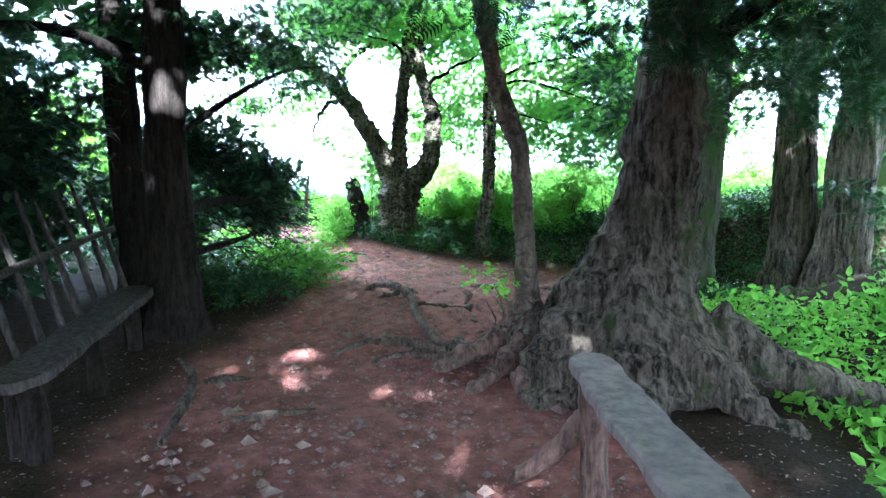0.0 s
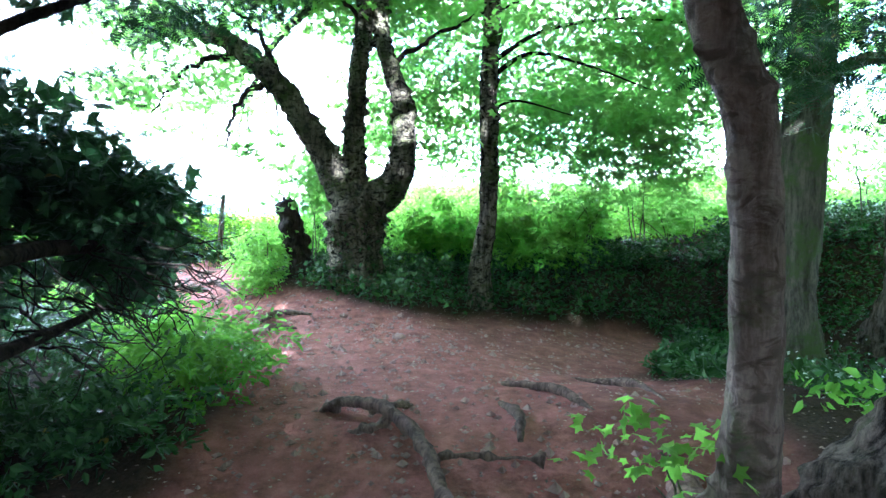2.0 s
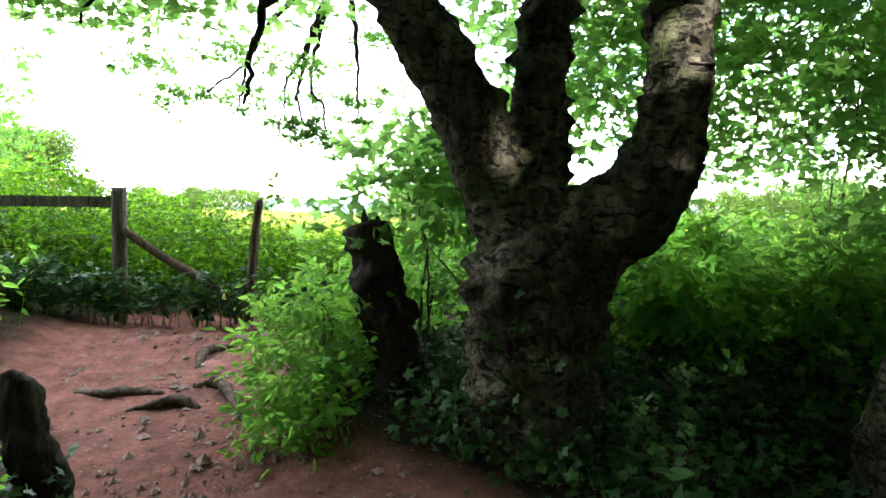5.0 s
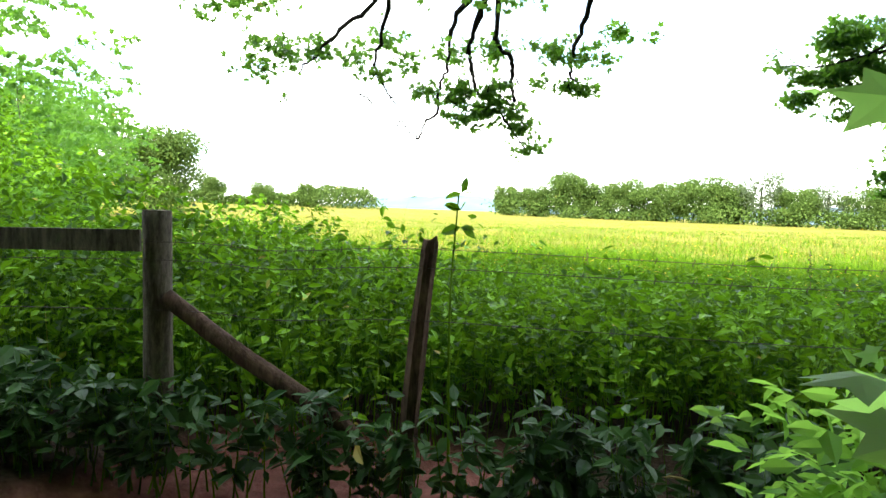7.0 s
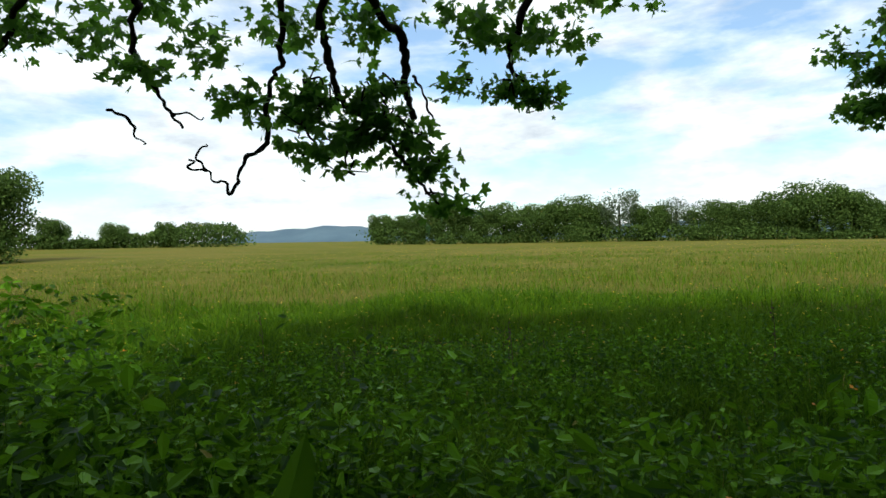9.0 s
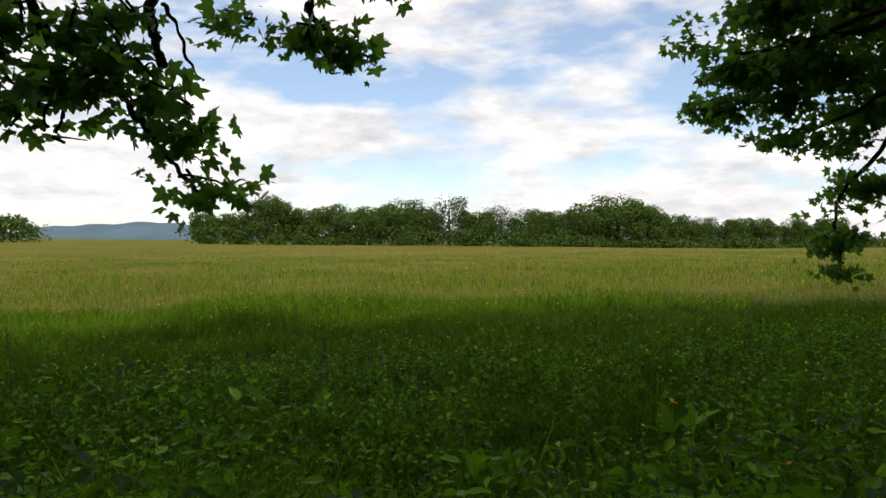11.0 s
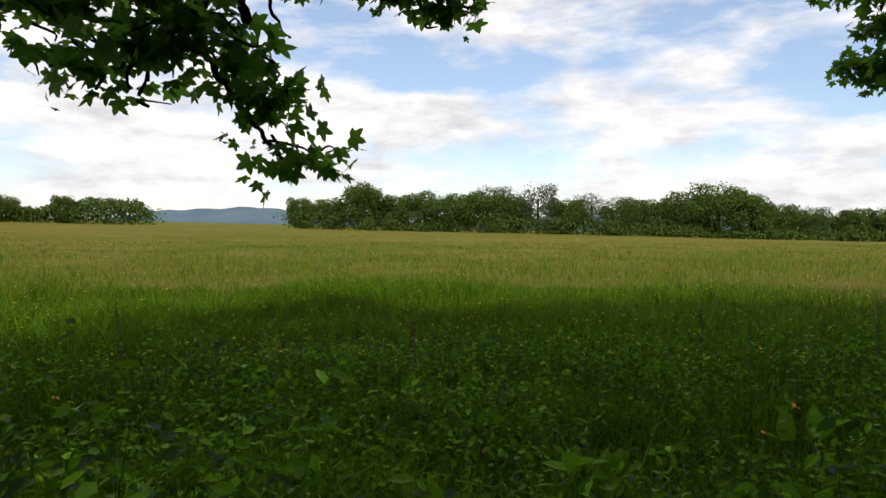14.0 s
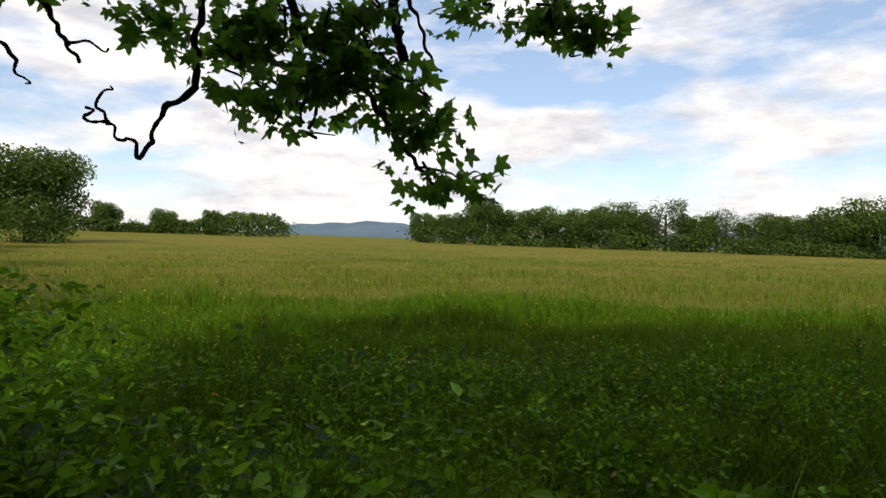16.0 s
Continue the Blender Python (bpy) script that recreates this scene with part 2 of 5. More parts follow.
def mesh_object(name, verts, faces, material, parent=None, smooth=False, label=""):
    """verts (n, 3); faces a list of index arrays, each (m, 3) or (m, 4)."""
    verts = np.asarray(verts, dtype=np.float32)
    faces = [np.asarray(f, dtype=np.int32) for f in faces if len(f)]
    me = bpy.data.meshes.new(name)
    me.vertices.add(len(verts))
    me.vertices.foreach_set("co", verts.ravel())
    loops = np.concatenate([f.ravel() for f in faces])
    sizes = np.concatenate([np.full(len(f), f.shape[1]) for f in faces])
    me.loops.add(len(loops))
    me.loops.foreach_set("vertex_index", loops)
    me.polygons.add(len(sizes))
    me.polygons.foreach_set("loop_start", np.concatenate([[0], np.cumsum(sizes)[:-1]]).astype(np.int32))
    me.polygons.foreach_set("use_smooth", np.full(len(sizes), smooth))
    me.update(calc_edges=True)
    me.materials.append(material)
    ob = new(name, me)
    if parent is not None:
        ob.parent = parent
        ob.matrix_parent_inverse = Matrix.Translation(parent.location).inverted()
    if label:
        tagged(ob, label)
    return ob


def thing(name, place, label, category, group="", kind=""):
    ob = new(name)
    ob.location = place
    ob.empty_display_size = 0.1
    return tagged(ob, label, category, group, kind)


WAVES = rng.normal(size=(12, 3)) * np.geomspace(1.0, 7.0, 12)[:, None]
SHIFT = rng.uniform(0, 6.28, 12)


def wobble(p, scale=1.0):
    """Smooth noise of about unit size at points (n, 3)."""
    a = np.sin(np.asarray(p) @ (WAVES.T * scale) + SHIFT)
    return (a / np.geomspace(1.0, 3.0, 12)).sum(axis=1) / 2.6


def spline(points, steps):
    """A Catmull-Rom line through points (any width of row), with steps per span."""
    p = np.asarray(points, dtype=float)
    p = np.vstack([2 * p[0] - p[1], p, 2 * p[-1] - p[-2]])
    out = []
    for i in range(1, len(p) - 2):
        for t in np.linspace(0, 1, steps, endpoint=False):
            a, b, c, d = p[i - 1:i + 3]
            out.append(0.5 * (2 * b + (c - a) * t + (2 * a - 5 * b + 4 * c - d) * t * t + (3 * b - a - 3 * c + d) * t ** 3))
    out.append(p[-2])
    return np.array(out)


def tube(points, seg=10, steps=4, rough=0.08, freq=3.0, lobes=0.0, lobe_count=5, flare=0.0, cap=True, burrs=0, kink=0.0, burr=0.075, furrow=0.0, furrows=20):
    """A limb along rows of x, y, z, radius; lobes and flare widen its foot into buttresses. Gives verts and faces."""
    line = spline(points, steps)
    c, r = line[:, :3].copy(), np.maximum(line[:, 3], 0.001)
    if kink:
        c[1:-1] += kink * np.stack([wobble(c * 14.0 + s, 1.0) for s in (0.0, 7.3, 3.1)], 1)[1:-1]
    tang = np.gradient(c, axis=0)
    tang /= np.linalg.norm(tang, axis=1, keepdims=True) + 1e-9
    ref = np.array([1.0, 0, 0]) if abs(tang[0][0]) < 0.9 else np.array([0, 1.0, 0])
    u = ref - tang * (tang @ ref)[:, None]
    u /= np.linalg.norm(u, axis=1, keepdims=True) + 1e-9
    v = np.cross(tang, u)
    th = np.linspace(0, 2 * np.pi, seg, endpoint=False)
    ring = np.cos(th)[None, :, None] * u[:, None] + np.sin(th)[None, :, None] * v[:, None]
    base = c[:, None] + ring * r[:, None, None]
    n = wobble((base / max(float(r.mean()), 0.02) * 0.35).reshape(-1, 3), freq).reshape(len(c), seg)
    n = n + 0.45 * wobble((base / max(float(r.mean()), 0.02) * 0.35).reshape(-1, 3), freq * 2.9).reshape(len(c), seg)
    k = 1 + rough * n
    if lobes:
        s = np.linspace(1, 0, len(c))[:, None] ** 1.5
        k = k + lobes * s * np.sin(lobe_count * th[None, :] + 1.3 + 2.0 * np.sin(c[:, 2:3])) + flare * s
    if furrow:
        along = np.concatenate([[0], np.cumsum(np.linalg.norm(np.diff(c, axis=0), axis=1))])[:, None]
        warp = 0.9 * np.sin(along * 2.3 + 1.7 * np.cos(th[None, :] * 2)) + 0.5 * np.sin(along * 6.1 + 3 * th[None, :])
        a, b = np.abs(np.sin(furrows * 0.5 * th[None, :] + warp)), np.abs(np.sin(furrows * th[None, :] + 1.9 * warp + 1.1))
        k = k + furrow * (np.sqrt(a) - 0.75 + 0.5 * (np.sqrt(b) - 0.75)) * (0.7 + 0.5 * np.sin(along * 3.7 + 4 * th[None, :]))
    if burrs:
        flat_base = base.reshape(-1, 3)
        add = np.zeros(len(flat_base))
        for q in flat_base[rng.integers(0, len(flat_base), burrs)]:
            s = rng.uniform(0.5, 1.5) * burr
            add += rng.uniform(0.3, 0.9) * s * np.exp(-(((flat_base - q) * [1, 1, 1.5]) ** 2).sum(1) / (s * s))
        k = k + add.reshape(k.shape) / r[:, None]
    verts = (c[:, None] + ring * (r[:, None] * k)[..., None]).reshape(-1, 3)
    i = np.arange(len(c) - 1)[:, None] * seg
    j = np.arange(seg)[None, :]
    quads = np.stack([i + j, i + (j + 1) % seg, i + seg + (j + 1) % seg, i + seg + j], axis=-1).reshape(-1, 4)
    faces = [quads]
    if cap:
        verts = np.vstack([verts, c[-1] + tang[-1] * r[-1] * 0.3])
        top = (len(c) - 1) * seg
        faces.append(np.stack([top + np.arange(seg), top + (np.arange(seg) + 1) % seg, np.full(seg, len(verts) - 1)], axis=1))
    verts = np.vstack([verts, c[0] - tang[0] * r[0] * 0.5])
    faces.append(np.stack([(np.arange(seg) + 1) % seg, np.arange(seg), np.full(seg, len(verts) - 1)], axis=1))
    return verts, faces


def joined(pieces):
    verts, faces, n = [], [], 0
    for v, fs in pieces:
        verts.append(v)
        faces += [np.asarray(f) + n for f in fs]
        n += len(v)
    return np.vstack(verts), faces


def lobed_outline():
    ang, rad = [], []
    for a, tip in ((90, 1.0), (36, 0.9), (144, 0.9), (-16, 0.6), (196, 0.6)):
        ang += [a - 13, a, a + 13]
        rad += [tip * 0.78, tip, tip * 0.78]
    ang += [63, 117, 10, 170, -50, 230, 270]
    rad += [0.52, 0.52, 0.46, 0.46, 0.36, 0.36, 0.14]
    order = np.argsort(ang)
    a, r = np.radians(np.array(ang)[order]), np.array(rad)[order]
    p = np.stack([r * np.cos(a), 0.12 + r * np.sin(a) * 0.95, -0.22 * np.abs(r * np.cos(a)) * r], axis=1)
    n = len(p)
    p = np.vstack([p, [0, 0.16, 0.03]])
    return p * 0.62, np.stack([np.arange(n), (np.arange(n) + 1) % n, np.full(n, n)], axis=1)


def maple_outline():
    ang = np.radians([-90, -25, 8, 36, 63, 90, 117, 144, 172, 205])
    rad = np.array([0.14, 0.6, 0.48, 0.9, 0.52, 1.0, 0.52, 0.9, 0.48, 0.6])
    p = np.stack([rad * np.cos(ang), 0.12 + rad * np.sin(ang), -0.22 * np.abs(np.cos(ang)) * rad ** 2], 1)
    p = np.vstack([p, [0, 0.16, 0.03]])
    return p * 0.62, np.stack([np.arange(10), (np.arange(10) + 1) % 10, np.full(10, 10)], 1)


def frond_outline():
    """A flat yew twig: two combs of needles on a thin rib."""
    p, f = [(-0.012, 0, 0), (0.012, 0, 0), (0, 1, -0.12)], [(0, 1, 2)]
    for i in range(7):
        y = 0.1 + i * 0.13
        for s in (-1, 1):
            n = len(p)
            w = 0.30 * (1 - 0.55 * abs(i - 2.5) / 4)
            p += [(0, y, -0.12 * y * y), (0, y + 0.09, -0.12 * y * y), (s * w, y + 0.17, 0.02 - 0.12 * y * y)]
            f.append((n, n + 1, n + 2))
    return np.array(p, float), np.array(f)


LEAF_SHAPES = {
    "oval": (np.array([[0, 0, 0], [0.24, 0.33, 0.05], [0.17, 0.72, 0.02], [0, 1, -0.1], [-0.17, 0.72, 0.02], [-0.24, 0.33, 0.05], [0, 0.5, -0.04]], float),
             np.array([[0, 1, 6], [1, 2, 6], [2, 3, 6], [3, 4, 6], [4, 5, 6], [5, 0, 6]])),
    "kite": (np.array([[0, 0, 0], [0.25, 0.42, 0.05], [0, 1, -0.1], [-0.25, 0.42, 0.05], [0, 0.5, -0.04]], float), np.array([[0, 1, 4], [1, 2, 4], [2, 3, 4], [3, 0, 4]])),
    "diamond": (np.array([[0, 0, 0], [0.3, 0.45, 0.07], [0, 1, -0.06], [-0.3, 0.45, 0.07]], float), np.array([[0, 1, 2], [0, 2, 3]])),
    "broad": (np.array([[0, 0, 0], [0.45, 0.5, 0.1], [0.05, 1, -0.1], [-0.42, 0.4, 0.1]], float), np.array([[0, 1, 2], [0, 2, 3]])),
    "needle": (np.array([[0, 0, 0], [0.07, 0.5, 0.02], [0, 1, -0.03], [-0.07, 0.5, 0.02]], float), np.array([[0, 1, 2], [0, 2, 3]])),
    "ragged": (np.array([[0, -0.1, 0], [0.42, 0.1, 0.1], [0.2, 0.42, -0.05], [0.5, 0.7, 0.12], [0.05, 0.65, 0], [-0.1, 1.0, -0.1], [-0.25, 0.55, 0.08], [-0.55, 0.45, -0.1], [-0.3, 0.1, 0.05]], float),
               np.array([[0, 1, 2], [2, 3, 4], [4, 5, 6], [6, 7, 8], [0, 2, 8], [2, 4, 8], [4, 6, 8]])),
    "lobed": lobed_outline(),
    "frond": frond_outline(),
    "maple": maple_outline(),
}


def leaf_mesh(places, size, shape, up=0.6, spread=0.25, heading=None, droop=0.0):
    """Leaves at places (n, 3); up tips their faces towards the sky. Gives verts and faces."""
    places = np.asarray(places, float)
    n = len(places)
    tv, tf = LEAF_SHAPES[shape]
    nrm = rng.normal(size=(n, 3)) * (1 - up) + np.array([0, 0, up])
    nrm /= np.linalg.norm(nrm, axis=1, keepdims=True) + 1e-9
    if heading is None:
        heading = rng.normal(size=(n, 3))
    d = heading + np.array([0, 0, -droop])
    d = d - nrm * (d * nrm).sum(1, keepdims=True)
    d /= np.linalg.norm(d, axis=1, keepdims=True) + 1e-9
    s = np.cross(d, nrm)
    k = size * np.clip(rng.normal(1, spread, n), 0.45, 1.7)
    local = tv[None] * k[:, None, None]
    verts = places[:, None] + local[..., 0:1] * s[:, None] + local[..., 1:2] * d[:, None] + local[..., 2:3] * nrm[:, None]
    faces = (np.arange(n)[:, None, None] * len(tv) + tf[None]).reshape(-1, 3)
    return verts.reshape(-1, 3), [faces]


def in_blobs(blobs, count, shell=0.35, power=0.75):
    """Points in ellipsoids (x, y, z, rx, ry, rz), more of them towards the skin."""
    b = np.asarray(blobs, float)
    w = (b[:, 3] * b[:, 4] * b[:, 5]) ** power
    pick = rng.choice(len(b), count, p=w / w.sum())
    d = rng.normal(size=(count, 3))
    d /= np.linalg.norm(d, axis=1, keepdims=True)
    rad = rng.uniform(0, 1, count) ** shell
    return b[pick, :3] + d * rad[:, None] * b[pick, 3:] * (1 + 0.18 * wobble(d * 2.0, 1.3))[:, None]


def sprays(centres, per, length, flat=0.25):
    """Each centre becomes a flattish spray of points, with the headings of its leaves."""
    n = len(centres)
    d = rng.normal(size=(n, 3)) * np.array([1, 1, 0.35])
    d /= np.linalg.norm(d, axis=1, keepdims=True)
    t = rng.uniform(0, 1, (n, per, 1))
    side = rng.normal(size=(n, per, 3)) * np.array([1, 1, flat]) * length * 0.22
    p = centres[:, None] + d[:, None] * t * length + side
    h = d[:, None] * 0.8 + side / (length * 0.22) * 0.5
    return p.reshape(-1, 3), h.reshape(-1, 3)


def ragged_edge(x, y, area):
    """False in an uneven margin inside the stretch x0, x1, y0, y1, so that a bed of plants has no straight border."""
    x0, x1, y0, y1 = area
    inside = np.minimum.reduce([x - x0, x1 - x, y - y0, y1 - y])
    depth = min(0.9, 0.34 * min(x1 - x0, y1 - y0))
    n = wobble(np.stack([x, y, 0 * x], 1), 0.9)
    return inside > depth * np.clip(0.5 + 0.6 * n + 0.25 * rng.normal(size=len(x)), 0.0, 1.2)


# ---- ground ----


def fade(a, lo, hi):
    t = np.clip((a - lo) / (hi - lo), 0, 1)
    return t * t * (3 - 2 * t)


GROUND_Y = [-400, -60, 0, 3, 4.2, 5.2, 6.6, 10, 12.3, 13, 16, 25, 160, 400, 2500]
GROUND_Z = [-1.0, -0.3, -0.25, -0.22, -0.17, 0.0, 0.2, 0.3, 0.58, 0.6, 0.55, 0.45, -0.9, -3, -60]


def ground_height(x, y):
    x, y = np.asarray(x, float), np.asarray(y, float)
    z = np.interp(y, GROUND_Y, GROUND_Z)
    wood = 1 - fade(y, 12, 14)
    bank = fade(y, 9.0, 10.6) * (1 - fade(y, 11.5, 13)) * fade(x, -2.3, -1.2) * (1 - fade(x, 1.5, 4))
    z = z + 0.16 * bank + wood * 0.25 * fade(y, 9.7, 10.9) * fade(x, 1.7, 3.2)
    z = z - wood * 0.17 * np.clip(x + 0.2, 0, 3.7) * fade(y, 6.8, 8.1) * (1 - fade(y, 9.7, 10.7))
    z = z + wood * 0.45 * fade(x, 3.5, 6.0) * fade(y, 5.5, 8.0)
    z = z - wood * 0.18 * fade(x, 1.9, 2.8) * (1 - fade(x, 3.6, 5.0)) * (1 - fade(y, 7.0, 8.6))
    z = z + wood * 0.2 * fade(-x, 3.2, 5.5)
    z = z - 0.019 * np.clip(x, -160, 160) * fade(y, 20, 150)
    n = wobble(np.stack([x.ravel(), y.ravel(), 0 * x.ravel()], 1), 0.55).reshape(x.shape)
    return z + 0.035 * n * (1 + 2 * fade(y, 20, 60))


def ground_at(x, y):
    return float(ground_height(np.array([x]), np.array([y]))[0])


PATH_LINE = np.array([(0.0, -6.0, 2.2), (-0.2, 1.5, 1.75), (-0.45, 4.2, 1.6), (-0.5, 6.2, 1.05), (-0.55, 7.8, 1.3), (-1.5, 9.2, 0.75), (-2.35, 10.4, 0.55), (-3.1, 11.6, 0.85), (-3.3, 12.4, 0.95)])
SIDE_LINE = np.array([(0.9, 5.8, 0.6), (0.8, 6.8, 0.9), (0.5, 8.2, 1.15), (1.4, 8.9, 0.75), (2.2, 9.5, 0.4)])


def path_weight(x, y):
    """1 on the trodden path, 0 beside it."""
    best, side = np.full(np.shape(x), 9.0), np.full(np.shape(x), 9.0)
    for px, py, pw in spline(PATH_LINE, 8):
        best = np.minimum(best, np.hypot(x - px, y - py) / pw)
    for px, py, pw in spline(SIDE_LINE, 8):
        side = np.minimum(side, np.hypot(x - px, y - py) / pw)
    ragged = 0.16 * wobble(np.stack([np.ravel(x), np.ravel(y), 0 * np.ravel(x)], 1), 1.6).reshape(np.shape(x))
    return np.maximum(1 - fade(best + ragged, 0.85, 1.15), 0.72 * (1 - fade(side + ragged, 0.8, 1.2)))


def build_ground():
    def axis(lo, hi, step, far_lo, far_hi):
        a = np.arange(lo, hi, step)
        left, right = [lo], [a[-1]]
        while left[-1] > far_lo:
            left.append(left[-1] - max(step, (lo - left[-1]) * 0.12 + step))
        while right[-1] < far_hi:
            right.append(right[-1] + max(step, (right[-1] - a[-1]) * 0.12 + step))
        return np.concatenate([left[:0:-1], a, right[1:]])
    xs, ys = axis(-6, 7, 0.085, -2600, 2600), axis(-1, 14, 0.085, -1500, 2500)
    gx, gy = np.meshgrid(xs, ys)
    z = ground_height(gx, gy)
    w = path_weight(gx, gy)
    p = np.stack([gx.ravel(), gy.ravel(), 0 * gx.ravel()], 1)
    z = z - 0.05 * w + (0.012 * wobble(p, 6.0) + 0.007 * wobble(p, 17.0)).reshape(z.shape) * (gy < 16)
    n, m = len(ys), len(xs)
    i = np.arange(n - 1)[:, None] * m + np.arange(m - 1)[None, :]
    quads = np.stack([i, i + 1, i + m + 1, i + m], -1).reshape(-1, 4)
    ob = mesh_object("ground", np.stack([gx.ravel(), gy.ravel(), z.ravel()], 1), [quads], M_GROUND, smooth=True)
    cover = ob.data.color_attributes.new("cover", "FLOAT_COLOR", "POINT")
    rgba = np.zeros((n * m, 4), np.float32)
    # The near meadow keeps the dark mould colour as shade between the plants.
    rgba[:, 0], rgba[:, 1], rgba[:, 3] = w.ravel(), fade(gy + 0.8 * np.sin(gx * 0.7), 19.0, 30.0).ravel(), 1
    cover.data.foreach_set("color", rgba.ravel())
    tagged(ob, "trodden red-brown earth path, leaf mould and grassy meadow", "ground", kind="structure")


build_ground()


# ---- trees ----


def limb_part(name, points, material, parent, label="", **kw):
    v, f = tube(points, **kw)
    return mesh_object(name, v, f, material, parent, True, label)


def leaf_part(name, places, size, shape, material, parent, label="", **kw):
    v, f = leaf_mesh(places, size, shape, **kw)
    return mesh_object(name, v, f, material, parent, False, label)


def spray_part(name, blobs, count, per, length, size, shape, material, parent, label="", flat=0.25, up=0.6, shell=0.35, droop=0.2):
    p, h = sprays(in_blobs(blobs, count, shell), per, length, flat)
    return leaf_part(name, p, size, shape, material, parent, label, up=up, heading=h, droop=droop)


def foot(x, y, sink=0.06):
    return (x, y, ground_at(x, y) - sink)


# the great yew beside the path, its foot flared into buttresses
def great_yew():
    t = thing("yew_tree", foot(1.45, 4.75), "ancient grey-brown yew with fluted bark and spreading roots beside the path", "tree")
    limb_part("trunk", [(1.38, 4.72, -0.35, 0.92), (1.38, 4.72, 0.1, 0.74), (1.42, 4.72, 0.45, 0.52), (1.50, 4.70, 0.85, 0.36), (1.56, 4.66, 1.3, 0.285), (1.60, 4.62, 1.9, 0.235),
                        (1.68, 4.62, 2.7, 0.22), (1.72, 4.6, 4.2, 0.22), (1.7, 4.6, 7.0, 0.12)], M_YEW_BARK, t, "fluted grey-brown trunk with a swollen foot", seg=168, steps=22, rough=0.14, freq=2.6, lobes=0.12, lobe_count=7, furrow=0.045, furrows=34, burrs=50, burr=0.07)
    roots = [[(1.9, 4.45, 0.22, 0.26), (2.25, 4.3, 0.06, 0.17), (2.65, 4.25, -0.08, 0.13), (3.1, 4.3, -0.22, 0.09), (3.5, 4.35, -0.4, 0.05)],
             [(1.2, 4.6, 0.22, 0.2), (0.74, 4.45, 0.0, 0.13), (0.62, 4.4, -0.14, 0.07), (0.5, 4.2, -0.27, 0.04)],
             [(1.3, 4.8, 0.3, 0.22), (0.72, 4.98, 0.12, 0.17), (0.4, 5.0, 0.0, 0.10), (0.1, 4.95, -0.06, 0.07), (-0.3, 5.15, -0.07, 0.05)],
             [(1.3, 4.15, 0.05, 0.18), (1.25, 3.85, -0.14, 0.1), (1.1, 3.6, -0.27, 0.05)],
             [(1.75, 4.2, 0.05, 0.2), (1.95, 3.9, -0.14, 0.1), (2.2, 3.7, -0.3, 0.05)]]
    for r in roots:
        limb_part("root", r, M_YEW_BARK if r[0][0] > 1.2 else M_RED_ROOT, t, seg=48, steps=14, rough=0.16, freq=3.2, burrs=30, burr=0.06, furrow=0.1, furrows=9)
    limb_part("branch", [(1.62, 4.6, 2.5, 0.1), (1.2, 4.1, 2.9, 0.07), (0.5, 3.6, 3.0, 0.05), (-0.4, 3.2, 2.95, 0.025)], M_DARK_BARK, t, seg=8)
    limb_part("branch", [(1.7, 4.6, 2.2, 0.09), (2.2, 4.0, 2.6, 0.06), (2.9, 3.6, 2.8, 0.04), (3.6, 3.4, 2.7, 0.02)], M_DARK_BARK, t, seg=8)
    spray_part("crown", [(1.2, 4.0, 2.55, 1.0, 0.8, 0.35), (2.2, 3.9, 2.35, 1.1, 0.7, 0.35), (0.3, 5.0, 3.3, 1.1, 1.2, 0.5), (2.6, 4.8, 3.0, 1.5, 1.2, 0.6), (-0.8, 4.2, 3.6, 1.2, 1.2, 0.4), (3.2, 5.4, 2.3, 0.8, 1.0, 0.5), (1.77, 6.2, 2.17, 0.32, 0.3, 0.25), (2.26, 6.4, 2.04, 0.35, 0.3, 0.3), (1.75, 6.4, 2.40, 0.35, 0.3, 0.2)],
               760, 18, 0.42, 0.12, "frond", M_YEW_LEAF, t, "dark green needle sprays", flat=0.2, up=0.55, droop=0.5)
    # Leaf masses out of view, set in the sun's path to block bright patches.
    leaf_part("unseen_shade_crown", in_blobs([(2.0, 3.4, 6.0, 3.2, 2.6, 1.4), (0.0, 2.6, 5.4, 2.4, 2.4, 0.9), (-0.5, -1.5, 4.6, 2.5, 2.5, 0.8), (3.6, 4.2, 4.8, 2.0, 2.2, 1.0), (2.0, 6.8, 5.6, 2.4, 1.6, 0.7), (-2.4, -3.2, 4.8, 1.8, 1.6, 0.6), (1.1, 0.6, 5.0, 1.5, 1.3, 0.5), (0.9, 0.4, 4.5, 1.0, 1.0, 0.4), (-3.1, -1.2, 4.3, 1.0, 1.2, 0.4), (-1.8, -1.7, 4.5, 0.9, 0.9, 0.3), (1.2, -0.8, 4.7, 1.3, 0.9, 0.35), (2.3, -0.6, 4.6, 0.9, 0.9, 0.35)], 10400, 0.6), 0.24, "ragged", M_YEW_LEAF, t, up=0.6)
    return t


great_yew()


